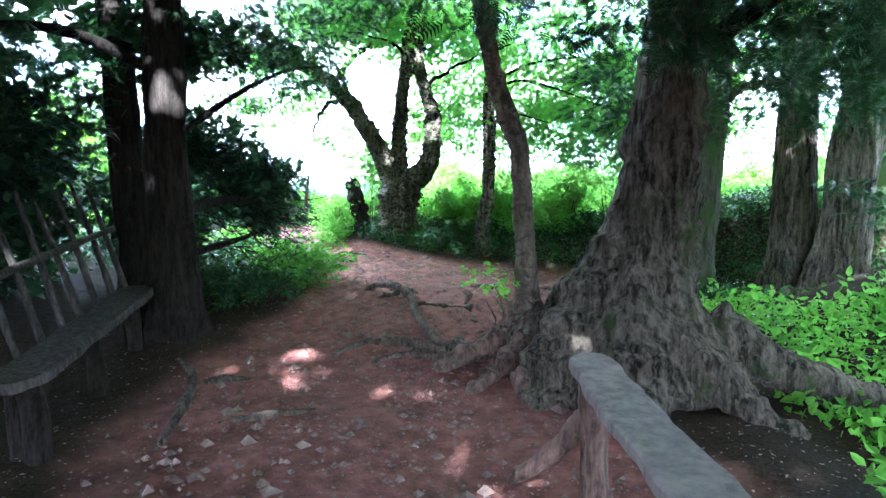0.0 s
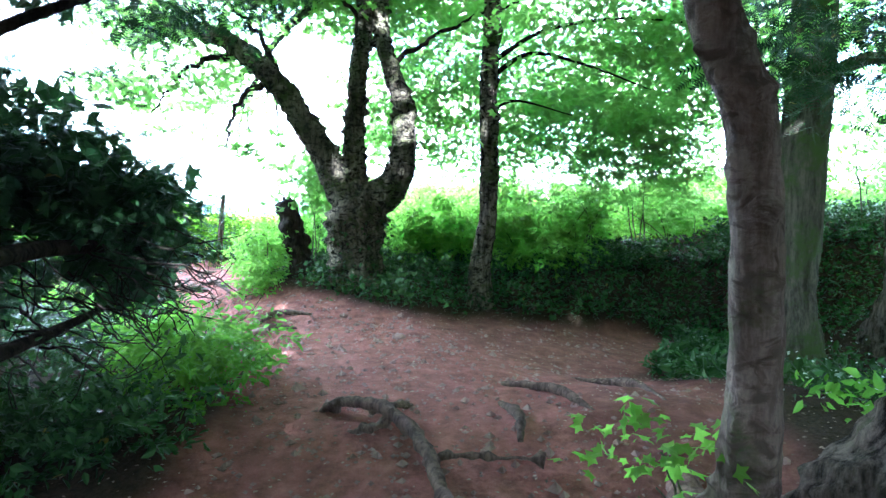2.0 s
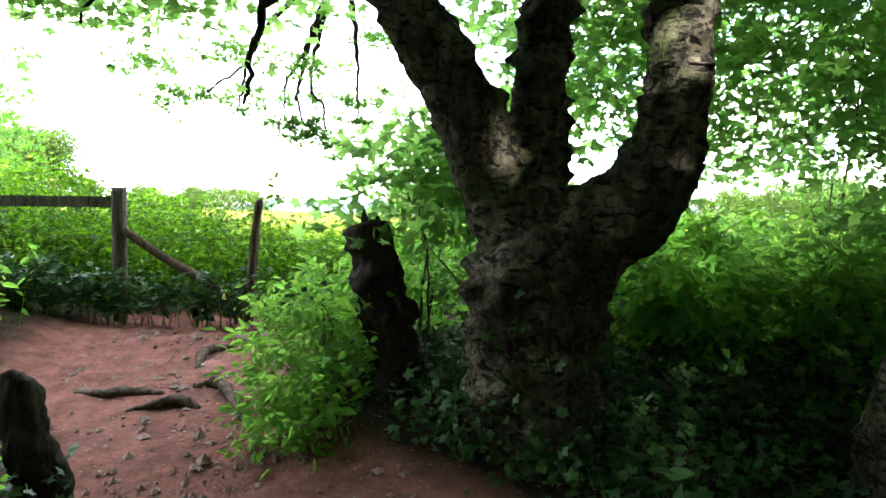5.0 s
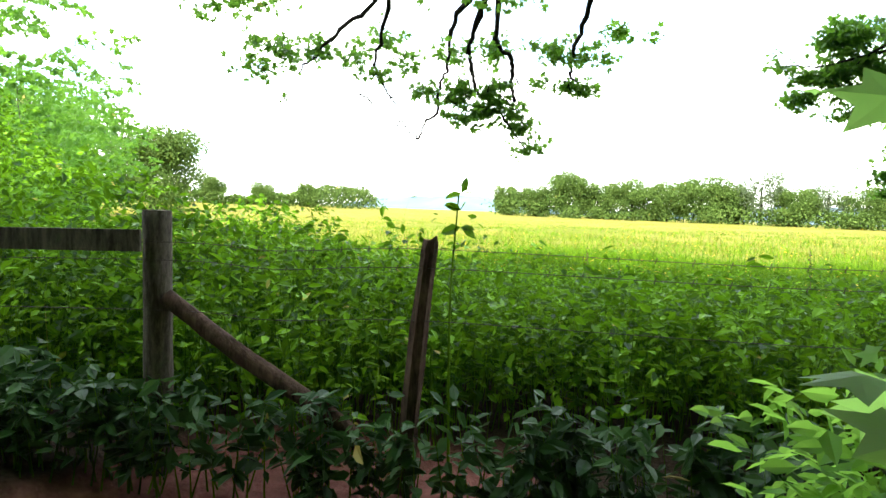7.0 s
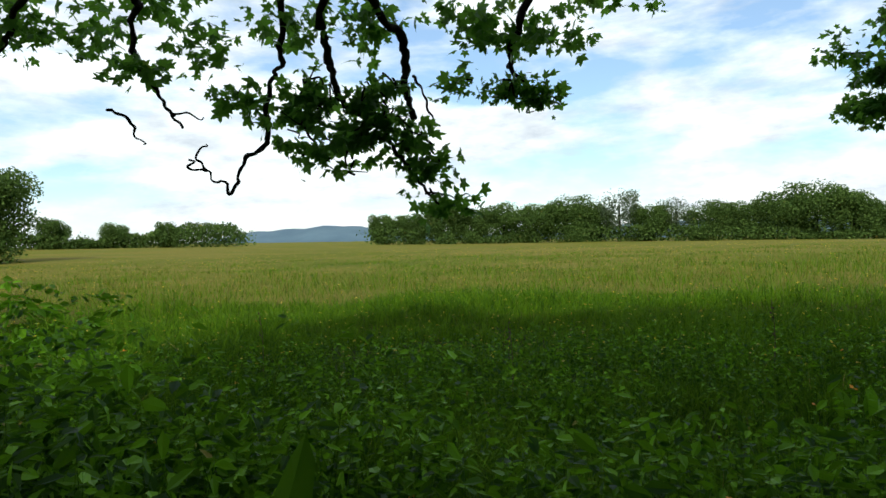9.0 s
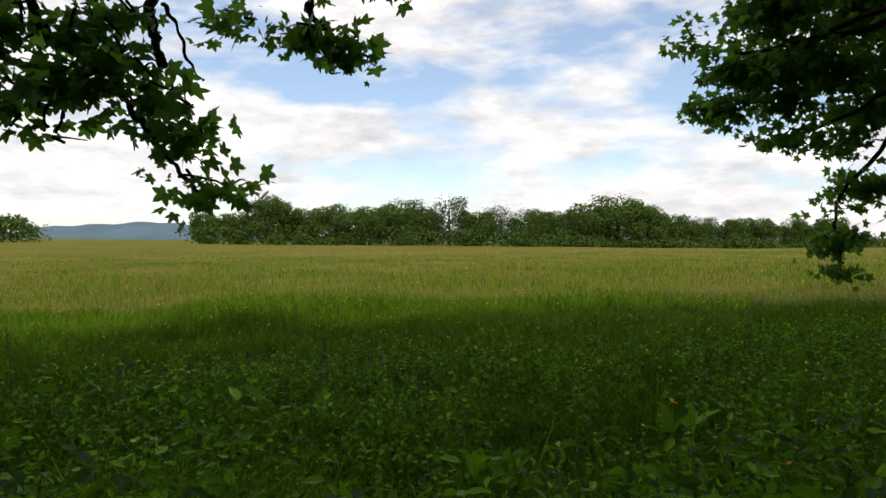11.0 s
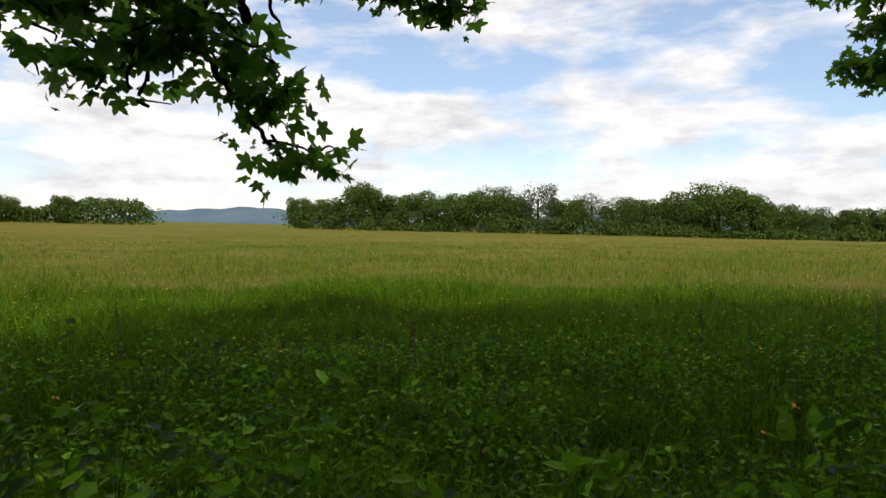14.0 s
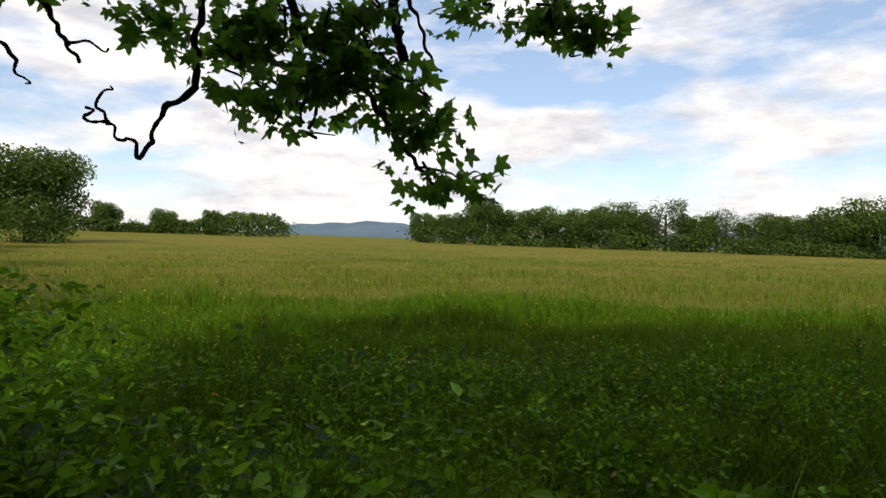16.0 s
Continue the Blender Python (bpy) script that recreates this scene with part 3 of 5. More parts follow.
def leaning_tree():
    t = thing("leaning_tree", foot(0.66, 5.15), "slender leaning grey tree rising from bare reddish roots", "tree")
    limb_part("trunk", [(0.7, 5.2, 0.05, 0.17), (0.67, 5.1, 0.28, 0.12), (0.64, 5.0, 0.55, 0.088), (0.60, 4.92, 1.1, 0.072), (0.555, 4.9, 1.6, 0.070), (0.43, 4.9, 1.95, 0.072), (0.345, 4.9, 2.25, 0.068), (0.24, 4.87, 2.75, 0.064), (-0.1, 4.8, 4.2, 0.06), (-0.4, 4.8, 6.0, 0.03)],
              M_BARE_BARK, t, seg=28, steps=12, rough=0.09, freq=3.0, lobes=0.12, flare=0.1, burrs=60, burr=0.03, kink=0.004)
    for r in ([(0.66, 5.1, 0.22, 0.13), (0.5, 5.0, 0.1, 0.10), (0.3, 4.9, 0.03, 0.075), (0.1, 4.78, -0.03, 0.06), (-0.1, 4.7, -0.1, 0.04)],
              [(0.66, 5.05, 0.2, 0.12), (0.62, 4.85, 0.06, 0.09), (0.45, 4.7, -0.03, 0.07), (0.3, 4.5, -0.12, 0.045), (0.15, 4.35, -0.2, 0.03)],
              [(0.72, 5.2, 0.2, 0.12), (0.85, 5.0, 0.16, 0.1), (0.95, 4.85, 0.1, 0.08)],
              [(0.7, 5.3, 0.16, 0.1), (0.75, 5.6, 0.1, 0.07), (0.9, 5.9, 0.06, 0.04)]):
        limb_part("root", r, M_RED_ROOT, t, "bare reddish root", seg=24, steps=10, rough=0.16, freq=3.0, burrs=30, burr=0.04)
    limb_part("branch", [(-0.1, 4.8, 4.2, 0.04), (-0.7, 5.1, 4.6, 0.025), (-1.4, 5.4, 4.8, 0.01)], M_TWIG, t, seg=6)
    spray_part("crown", [(-0.6, 5.2, 4.8, 1.5, 1.5, 0.6), (0.4, 6.2, 4.6, 1.4, 1.2, 0.6)], 260, 26, 0.5, 0.085, "oval", M_LIT_LEAF, t)
    return t


leaning_tree()


# roots lying across the trodden earth
def path_roots():
    rows = [[(0.25, 4.86, 0.0, 0.06), (-0.05, 5.0, 0.03, 0.06), (-0.2, 5.3, 0.12, 0.055), (-0.3, 5.75, 0.17, 0.05), (-0.33, 6.1, 0.2, 0.05), (-0.5, 6.5, 0.26, 0.055), (-0.75, 6.75, 0.25, 0.04), (-0.9, 6.8, 0.18, 0.02)],
            [(0.05, 4.75, -0.04, 0.05), (-0.2, 4.95, 0.03, 0.05), (-0.45, 5.0, 0.05, 0.05), (-0.7, 5.02, 0.03, 0.035), (-0.95, 4.95, -0.05, 0.02)],
            [(0.1, 4.7, -0.05, 0.04), (-0.15, 4.78, -0.02, 0.035), (-0.4, 4.85, -0.03, 0.025), (-0.6, 4.8, -0.08, 0.015)],
            [(-0.35, 6.05, 0.16, 0.022), (-0.1, 6.1, 0.15, 0.016), (0.25, 6.05, 0.13, 0.010)],
            [(-0.5, 6.5, 0.2, 0.03), (-0.62, 6.45, 0.19, 0.022), (-0.75, 6.5, 0.15, 0.012)],
            [(-0.6, 6.62, 0.22, 0.028), (-0.45, 6.78, 0.21, 0.02), (-0.35, 6.9, 0.16, 0.010)]]
    for r in rows:
        v, f = tube([(x, y, z, q * 0.68) for x, y, z, q in r], seg=16, steps=16, rough=0.14, freq=3.6, kink=0.008, burrs=14, burr=0.025)
        tagged(mesh_object("tree_root", v, f, M_ROOT, None, True), "gnarled bare root lying across the earth path", "root", "roots on the path")
    small = [[(-2.3, 10.9), (-2.55, 11.3), (-2.75, 11.35)], [(-2.75, 12.1), (-2.9, 11.9), (-2.85, 11.65)], [(-3.45, 11.25), (-3.1, 11.2), (-2.9, 11.25)], [(-3.0, 11.0), (-2.75, 11.1), (-2.6, 11.05)],
             [(-1.9, 4.5), (-1.7, 4.55), (-1.5, 4.6)], [(-1.75, 3.55), (-1.8, 4.0), (-1.95, 4.6), (-2.35, 5.1)], [(-1.5, 3.9), (-1.2, 3.95), (-0.9, 4.1)], [(-1.7, 9.0), (-1.55, 9.1), (-1.3, 9.08)], [(-2.0, 8.7), (-1.8, 8.85), (-1.75, 8.65)],
             [(-1.75, 9.3), (-1.55, 9.55), (-1.2, 9.5)], [(0.3, 7.3), (0.6, 7.0), (0.7, 6.6)], [(0.9, 7.7), (1.2, 7.2), (1.2, 6.7)], [(0.2, 6.9), (0.25, 6.6), (0.2, 6.35)]]
    for s in small:
        n = len(s)
        r = [(x, y, ground_at(x, y) - (0.05 if i in (0, n - 1) else 0.02), 0.018 if i in (0, n - 1) else 0.034) for i, (x, y) in enumerate(s)]
        v, f = tube(r, seg=9, steps=7, rough=0.25, freq=3.0)
        tagged(mesh_object("surface_root", v, f, M_ROOT, None, True), "thin worn root showing through the trodden earth", "root", "roots on the path")


path_roots()


def pollard():
    t = thing("pollard_tree", foot(-0.76, 10.35), "old knobbly pollard tree with three mossy stems", "tree")
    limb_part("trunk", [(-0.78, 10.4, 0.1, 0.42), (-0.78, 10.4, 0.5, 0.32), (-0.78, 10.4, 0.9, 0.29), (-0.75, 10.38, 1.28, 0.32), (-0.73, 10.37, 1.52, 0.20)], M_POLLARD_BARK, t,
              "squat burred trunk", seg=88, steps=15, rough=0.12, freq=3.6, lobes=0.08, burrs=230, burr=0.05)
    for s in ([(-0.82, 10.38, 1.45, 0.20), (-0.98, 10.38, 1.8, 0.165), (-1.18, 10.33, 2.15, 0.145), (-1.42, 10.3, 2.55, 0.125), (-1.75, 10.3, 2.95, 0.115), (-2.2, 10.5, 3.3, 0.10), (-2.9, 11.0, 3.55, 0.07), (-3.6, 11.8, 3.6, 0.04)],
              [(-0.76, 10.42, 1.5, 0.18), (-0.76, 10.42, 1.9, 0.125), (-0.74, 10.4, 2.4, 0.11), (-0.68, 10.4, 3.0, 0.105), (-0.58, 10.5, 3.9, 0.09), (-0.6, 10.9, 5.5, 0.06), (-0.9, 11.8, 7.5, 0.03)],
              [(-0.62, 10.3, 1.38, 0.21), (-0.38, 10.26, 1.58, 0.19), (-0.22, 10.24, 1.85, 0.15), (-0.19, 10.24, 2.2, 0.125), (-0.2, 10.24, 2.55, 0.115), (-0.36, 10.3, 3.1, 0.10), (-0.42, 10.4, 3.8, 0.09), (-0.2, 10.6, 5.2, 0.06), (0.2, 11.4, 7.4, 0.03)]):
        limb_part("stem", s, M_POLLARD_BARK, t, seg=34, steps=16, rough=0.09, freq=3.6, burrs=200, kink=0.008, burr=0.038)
    for s in ([(-1.6, 10.3, 2.8, 0.05), (-1.95, 10.6, 2.75, 0.035), (-2.2, 10.9, 2.5, 0.022), (-2.35, 11.1, 2.15, 0.01)],
              [(-1.9, 10.4, 3.1, 0.045), (-2.4, 10.4, 3.05, 0.03), (-2.8, 10.6, 2.8, 0.018), (-3.1, 10.8, 2.5, 0.007)],
              [(-1.6, 10.3, 2.8, 0.04), (-1.75, 10.4, 3.3, 0.03), (-2.1, 10.6, 3.7, 0.015)],
              [(-0.58, 10.45, 3.5, 0.035), (-0.9, 10.2, 3.7, 0.02), (-1.5, 9.9, 3.75, 0.01)],
              [(-0.3, 10.25, 3.0, 0.035), (0.3, 9.9, 3.3, 0.02), (1.0, 9.6, 3.5, 0.01)]):
        limb_part("branch", s, M_TWIG, t, seg=7, steps=10, rough=0.2, kink=0.03)
    spray_part("crown", [(-2.0, 10.6, 4.0, 1.1, 0.9, 0.35), (-1.0, 10.9, 4.3, 1.5, 1.2, 0.7), (0.3, 11.2, 3.9, 1.3, 1.2, 0.7), (0.1, 11.6, 3.0, 0.9, 0.5, 0.6), (-2.9, 10.6, 3.5, 0.5, 0.5, 0.25), (-3.3, 10.9, 3.65, 0.9, 0.4, 0.2), (1.3, 11.5, 2.9, 1.1, 0.5, 0.8), (2.6, 11.5, 2.8, 1.1, 0.5, 0.8), (-0.4, 11.4, 2.5, 0.6, 0.4, 0.5), (0.6, 11.6, 2.2, 0.7, 0.4, 0.4), (-1.6, 11.0, 4.3, 1.0, 0.7, 0.5), (-3.0, 10.8, 2.75, 0.7, 0.4, 0.16), (-3.8, 10.9, 2.85, 0.5, 0.4, 0.18), (-2.2, 10.8, 2.9, 0.5, 0.4, 0.18), (-2.6, 10.6, 3.4, 0.9, 0.5, 0.3)],
               1550, 26, 0.6, 0.085, "maple", M_LIT_LEAF, t, "fresh green lobed leaves", flat=0.25, up=0.6)
    k = rng.uniform(0, 1, 420)
    a = rng.uniform(0, 6.28, 420)
    rad = 0.30 + 0.12 * rng.uniform(0, 1, 420) + 0.1 * (1 - k)
    leaf_part("ivy", np.stack([-0.76 + rad * np.cos(a), 10.38 + rad * np.sin(a), 0.35 + 0.9 * k ** 1.6], 1), 0.055, "maple", M_IVY_LEAF, t, "ivy climbing the foot", up=0.15)
    return t


pollard()


def broken_stump():
    t = thing("broken_stump", foot(-1.5, 10.9), "dark broken tree stump leaning beside the old pollard", "stump")
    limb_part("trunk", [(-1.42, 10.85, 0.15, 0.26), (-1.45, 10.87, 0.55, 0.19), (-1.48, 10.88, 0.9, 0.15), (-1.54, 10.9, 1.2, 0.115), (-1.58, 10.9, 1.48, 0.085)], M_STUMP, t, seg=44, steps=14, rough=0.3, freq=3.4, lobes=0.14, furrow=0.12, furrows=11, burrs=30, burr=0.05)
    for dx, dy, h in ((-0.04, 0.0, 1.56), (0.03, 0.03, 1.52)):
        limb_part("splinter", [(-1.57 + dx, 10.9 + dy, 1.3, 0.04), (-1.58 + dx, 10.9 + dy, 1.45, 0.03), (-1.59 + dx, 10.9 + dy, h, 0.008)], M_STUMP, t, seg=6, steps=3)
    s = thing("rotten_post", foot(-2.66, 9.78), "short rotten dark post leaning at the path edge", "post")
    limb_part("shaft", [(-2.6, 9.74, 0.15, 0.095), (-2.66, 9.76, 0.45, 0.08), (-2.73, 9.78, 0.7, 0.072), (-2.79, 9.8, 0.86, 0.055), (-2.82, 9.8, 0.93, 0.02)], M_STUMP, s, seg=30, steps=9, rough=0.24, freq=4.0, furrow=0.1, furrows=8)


broken_stump()


def slim_tree():
    t = thing("slim_tree", foot(0.62, 9.95), "slender straight tree with flaking grey-brown bark", "tree")
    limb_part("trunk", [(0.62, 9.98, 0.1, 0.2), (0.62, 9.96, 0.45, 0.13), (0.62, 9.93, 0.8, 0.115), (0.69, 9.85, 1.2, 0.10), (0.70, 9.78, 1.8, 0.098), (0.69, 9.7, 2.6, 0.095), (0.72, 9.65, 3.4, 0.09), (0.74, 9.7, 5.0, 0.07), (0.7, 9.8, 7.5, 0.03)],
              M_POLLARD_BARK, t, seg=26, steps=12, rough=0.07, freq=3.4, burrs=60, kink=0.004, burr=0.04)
    for s in ([(0.72, 9.68, 2.75, 0.03), (1.1, 9.5, 2.95, 0.022), (1.7, 9.4, 2.8, 0.014), (2.3, 9.3, 2.55, 0.006)],
              [(0.72, 9.68, 2.9, 0.03), (1.2, 9.4, 3.15, 0.02), (1.9, 9.1, 3.2, 0.012), (2.7, 8.9, 3.1, 0.006)],
              [(0.72, 9.75, 2.4, 0.02), (1.0, 9.7, 2.5, 0.014), (1.6, 9.7, 2.35, 0.006)]):
        limb_part("branch", s, M_TWIG, t, seg=7, steps=6)
    spray_part("crown", [(1.9, 9.4, 3.1, 1.5, 1.0, 0.4), (1.2, 9.9, 4.2, 1.5, 1.3, 0.6), (2.6, 10.2, 3.7, 1.4, 1.2, 0.5), (2.8, 9.2, 2.9, 0.9, 0.9, 0.3), (3.6, 10.4, 3.0, 1.4, 0.9, 0.6), (2.4, 10.4, 2.5, 1.2, 0.7, 0.45), (4.8, 10.9, 3.7, 1.6, 0.8, 0.8), (3.2, 10.9, 2.2, 1.2, 0.5, 0.5), (1.5, 10.6, 2.3, 0.8, 0.5, 0.45), (1.2, 10.4, 1.5, 0.35, 0.3, 0.3)], 1050, 24, 0.65, 0.08, "maple", M_LIT_LEAF, t, "bright green lobed leaves", flat=0.2, up=0.65)
    return t


slim_tree()


def straight_trunk(x, y, r, name, label, mat, lean=(0.0, 0.0), top=9.0, stems=1, spread=0.0):
    t = thing(name, foot(x, y), label, "tree")
    z = ground_at(x, y)
    for i in range(stems):
        a = i * 2.4
        ox, oy = spread * math.cos(a), spread * math.sin(a)
        limb_part("trunk" if i == 0 else "stem", [(x + ox, y + oy, z - 0.2, r * 1.9), (x + ox, y + oy, z + 0.2, r * 1.4), (x + ox * 1.1 + lean[0] * 0.3, y + oy * 1.1, z + 0.8, r * 1.08), (x + ox * 1.3 + lean[0], y + oy * 1.3 + lean[1], z + 2.2, r),
                                                  (x + ox * 1.8 + lean[0] * 2, y + oy * 1.8 + lean[1] * 2, z + 4.5, r * 0.85), (x + ox * 2.5 + lean[0] * 3, y + oy * 2.5 + lean[1] * 3, z + top, r * 0.3)], mat, t, seg=26, steps=7, rough=0.1, freq=2.8, lobes=0.16, lobe_count=6)
    return t


b = straight_trunk(3.7, 9.05, 0.225, "beech_tree", "mossy grey-green straight trunk at the path side", M_GREY_BARK, (0.12, 0.0))
limb_part("branch", [(3.85, 9.05, 2.4, 0.09), (4.2, 8.9, 2.75, 0.07), (4.8, 8.8, 2.85, 0.05), (5.5, 8.7, 3.2, 0.03)], M_GREY_BARK, b, seg=9)
spray_part("crown", [(2.6, 8.2, 4.4, 1.8, 1.4, 0.5), (4.0, 8.0, 3.9, 1.6, 1.5, 0.6)], 500, 24, 0.6, 0.085, "kite", M_LIT_LEAF, b)
yw = straight_trunk(5.3, 8.7, 0.26, "far_yew_tree", "many-stemmed pale grey yew on a dark bank", M_YEW_BARK, (0.1, 0.0), 8.0, 3, 0.34)
# Low outer boughs on the right are added to darken the side path.
spray_part("crown", [(4.6, 7.4, 2.9, 1.6, 1.2, 0.4), (5.6, 7.6, 2.2, 1.3, 0.9, 0.4), (5.4, 7.2, 1.2, 0.8, 0.5, 0.4), (6.2, 8.4, 3.2, 1.5, 1.5, 0.7), (4.2, 6.2, 3.0, 1.4, 1.0, 0.35), (6.2, 6.4, 1.4, 1.0, 0.8, 0.8), (5.2, 5.4, 2.4, 1.2, 0.8, 0.35)], 440, 14, 0.44, 0.14, "frond", M_YEW_LEAF, yw, "green needle sprays", flat=0.2, up=0.55, droop=0.5)
straight_trunk(7.6, 11.2, 0.3, "ash_tree", "pale grey trunk at the wood's edge", M_GREY_BARK, (0.2, 0.0), 9.0)
straight_trunk(-4.2, 8.2, 0.14, "thorn_tree", "dark stem among the yew boughs", M_DARK_BARK, (-0.1, 0.0), 7.0)


def dark_yew():
    t = thing("dark_yew_tree", foot(-2.45, 5.45), "dark yew with two trunks and low black-green boughs", "tree")
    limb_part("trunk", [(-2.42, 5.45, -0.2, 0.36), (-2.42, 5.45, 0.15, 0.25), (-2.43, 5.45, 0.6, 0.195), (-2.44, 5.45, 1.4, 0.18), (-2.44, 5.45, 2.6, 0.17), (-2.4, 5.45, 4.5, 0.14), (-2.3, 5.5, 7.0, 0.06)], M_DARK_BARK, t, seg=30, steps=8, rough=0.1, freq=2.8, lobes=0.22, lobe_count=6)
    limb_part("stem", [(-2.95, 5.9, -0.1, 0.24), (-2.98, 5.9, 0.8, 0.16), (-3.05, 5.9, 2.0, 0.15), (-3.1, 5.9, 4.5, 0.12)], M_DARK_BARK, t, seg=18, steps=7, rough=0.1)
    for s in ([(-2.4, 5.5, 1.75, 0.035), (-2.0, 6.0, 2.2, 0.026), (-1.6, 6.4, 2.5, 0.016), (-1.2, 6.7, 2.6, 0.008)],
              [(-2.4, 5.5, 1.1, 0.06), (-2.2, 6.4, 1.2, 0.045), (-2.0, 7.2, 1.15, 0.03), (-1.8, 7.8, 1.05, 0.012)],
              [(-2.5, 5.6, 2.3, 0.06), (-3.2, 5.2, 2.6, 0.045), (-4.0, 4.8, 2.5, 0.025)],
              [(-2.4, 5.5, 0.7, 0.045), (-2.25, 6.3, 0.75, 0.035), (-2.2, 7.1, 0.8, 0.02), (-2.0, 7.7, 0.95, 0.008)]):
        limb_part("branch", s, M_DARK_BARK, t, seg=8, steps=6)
    for i in range(110):
        a, b0, z = rng.uniform(-2.7, -1.8), rng.uniform(6.3, 7.7), rng.uniform(0.6, 1.35)
        dx, dy = rng.uniform(0.1, 0.6), rng.uniform(-0.45, 0.3)
        limb_part("twig", [(a, b0, z, 0.007), (a + dx * 0.35, b0 + dy * 0.5, z - rng.uniform(0.0, 0.12), 0.005), (a + dx * 0.7, b0 + dy * 0.7, z - rng.uniform(0.05, 0.22), 0.0035), (a + dx, b0 + dy, z + rng.uniform(-0.25, 0.1), 0.002)], M_TWIG, t, seg=4, steps=4, kink=0.015)
    spray_part("crown", [(-2.3, 6.85, 1.5, 0.65, 0.55, 0.42), (-2.8, 6.9, 1.9, 0.8, 0.55, 0.45), (-3.3, 7.0, 1.2, 0.9, 0.6, 0.7), (-1.5, 6.4, 2.6, 0.8, 0.8, 0.35), (-2.4, 6.2, 2.7, 1.0, 0.9, 0.4), (-3.6, 5.6, 2.2, 0.8, 1.0, 0.8), (-4.2, 4.6, 1.7, 0.8, 1.2, 0.8), (-3.3, 6.8, 2.4, 0.7, 0.5, 0.35), (-1.2, 5.8, 3.1, 1.0, 1.0, 0.35), (-3.6, 3.6, 2.3, 0.9, 1.0, 0.4), (-2.6, 7.1, 0.95, 0.5, 0.45, 0.4), (-4.4, 7.4, 1.6, 0.6, 0.6, 0.6), (-2.1, 7.0, 1.5, 0.35, 0.35, 0.3), (-1.85, 7.05, 1.45, 0.32, 0.4, 0.32), (-2.0, 7.2, 1.15, 0.35, 0.4, 0.3)],
               1750, 20, 0.3, 0.078, "frond", M_YEW_LEAF, t, "black-green needle sprays", flat=0.2, up=0.55, droop=0.5)
    # Dense filling of the boughs; the masses behind the bench are added to block light.
    leaf_part("inner_foliage", in_blobs([(-2.3, 6.85, 1.45, 0.55, 0.5, 0.33), (-2.8, 6.9, 1.8, 0.75, 0.5, 0.4), (-3.3, 7.0, 1.1, 0.8, 0.55, 0.6), (-2.6, 6.2, 2.7, 0.9, 0.8, 0.3), (-4.0, 5.4, 1.8, 0.7, 1.4, 0.8), (-4.7, 4.0, 1.0, 0.6, 1.8, 0.9), (-4.5, 6.2, 1.0, 0.8, 0.8, 0.9), (-2.1, 7.0, 1.45, 0.3, 0.3, 0.25), (-1.9, 7.05, 1.42, 0.25, 0.3, 0.25), (-2.1, 7.2, 1.1, 0.35, 0.4, 0.3)], 10000, 0.6), 0.12, "ragged", M_YEW_LEAF, t, up=0.5)
    # Leaf masses out of view, added to shade the wood and the fence nettles.
    leaf_part("unseen_shade_crown", in_blobs([(-2.8, 6.0, 7.6, 3.0, 2.6, 1.0), (-2.6, 5.0, 5.8, 3.0, 2.6, 1.4), (-4.6, 6.0, 4.2, 2.0, 3.0, 1.4), (-6.4, 5.6, 7.6, 2.8, 2.6, 1.0), (-9.6, 5.6, 7.8, 2.6, 2.6, 1.0)], 6200, 0.6), 0.34, "ragged", M_YEW_LEAF, t, up=0.6)
    return t


dark_yew()


def overhead(name, x, y, blobs, count, label, mat=M_YEW_LEAF, size=0.3):
    """An added tree, mostly out of view, whose crown closes the wood above, beside or behind and blocks light."""
    t = thing(name, foot(x, y), label, "tree")
    cx, cy, cz = np.array(blobs)[0][:3]
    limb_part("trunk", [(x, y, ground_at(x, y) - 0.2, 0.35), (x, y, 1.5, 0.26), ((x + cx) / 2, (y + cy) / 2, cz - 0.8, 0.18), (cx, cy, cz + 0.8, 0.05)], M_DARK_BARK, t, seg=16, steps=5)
    leaf_part("crown", in_blobs(blobs, count, 0.5), size, "ragged", mat, t, up=0.55)


# Mostly unseen trees, added to keep sky and sun off the path.
overhead("added_shade_tree", -6.0, 0.5, [(-4.5, 1.0, 5.0, 3.2, 3.4, 1.3), (-5.5, -2.5, 5.5, 3.0, 3.0, 1.8), (-6.8, 3.5, 2.6, 1.6, 3.5, 2.6), (-1.2, 0.5, 5.2, 2.4, 2.6, 1.0)], 6600, "unseen dark yew added to shade the path", size=0.36)
overhead("added_shade_tree", 6.0, 0.0, [(4.5, 1.0, 5.2, 3.2, 3.4, 1.3), (5.5, -2.5, 5.5, 3.0, 3.0, 1.8), (1.5, 0.2, 5.6, 2.4, 2.6, 1.0), (8.5, 3.0, 3.0, 1.2, 3.0, 2.5)], 4600, "unseen dark yew added to shade the path", size=0.36)
overhead("added_shade_tree", 0.5, -6.5, [(1.5, -5.0, 4.5, 4.0, 2.5, 3.4), (-3.0, -6.0, 3.5, 4.0, 2.0, 3.4), (5.0, -6.0, 3.0, 3.0, 2.0, 3.0)], 7000, "unseen dark yew added to block light behind the benches", size=0.4)
overhead("added_shade_tree", -9.0, 7.6, [(-8.8, 7.4, 4.2, 2.0, 2.2, 2.4), (-9.6, 10.0, 2.4, 1.6, 1.4, 1.8), (-5.6, 6.6, 1.6, 1.3, 1.5, 1.5)], 5200, "leafy tree added to block light beside the fence", M_LIT_LEAF, 0.2)
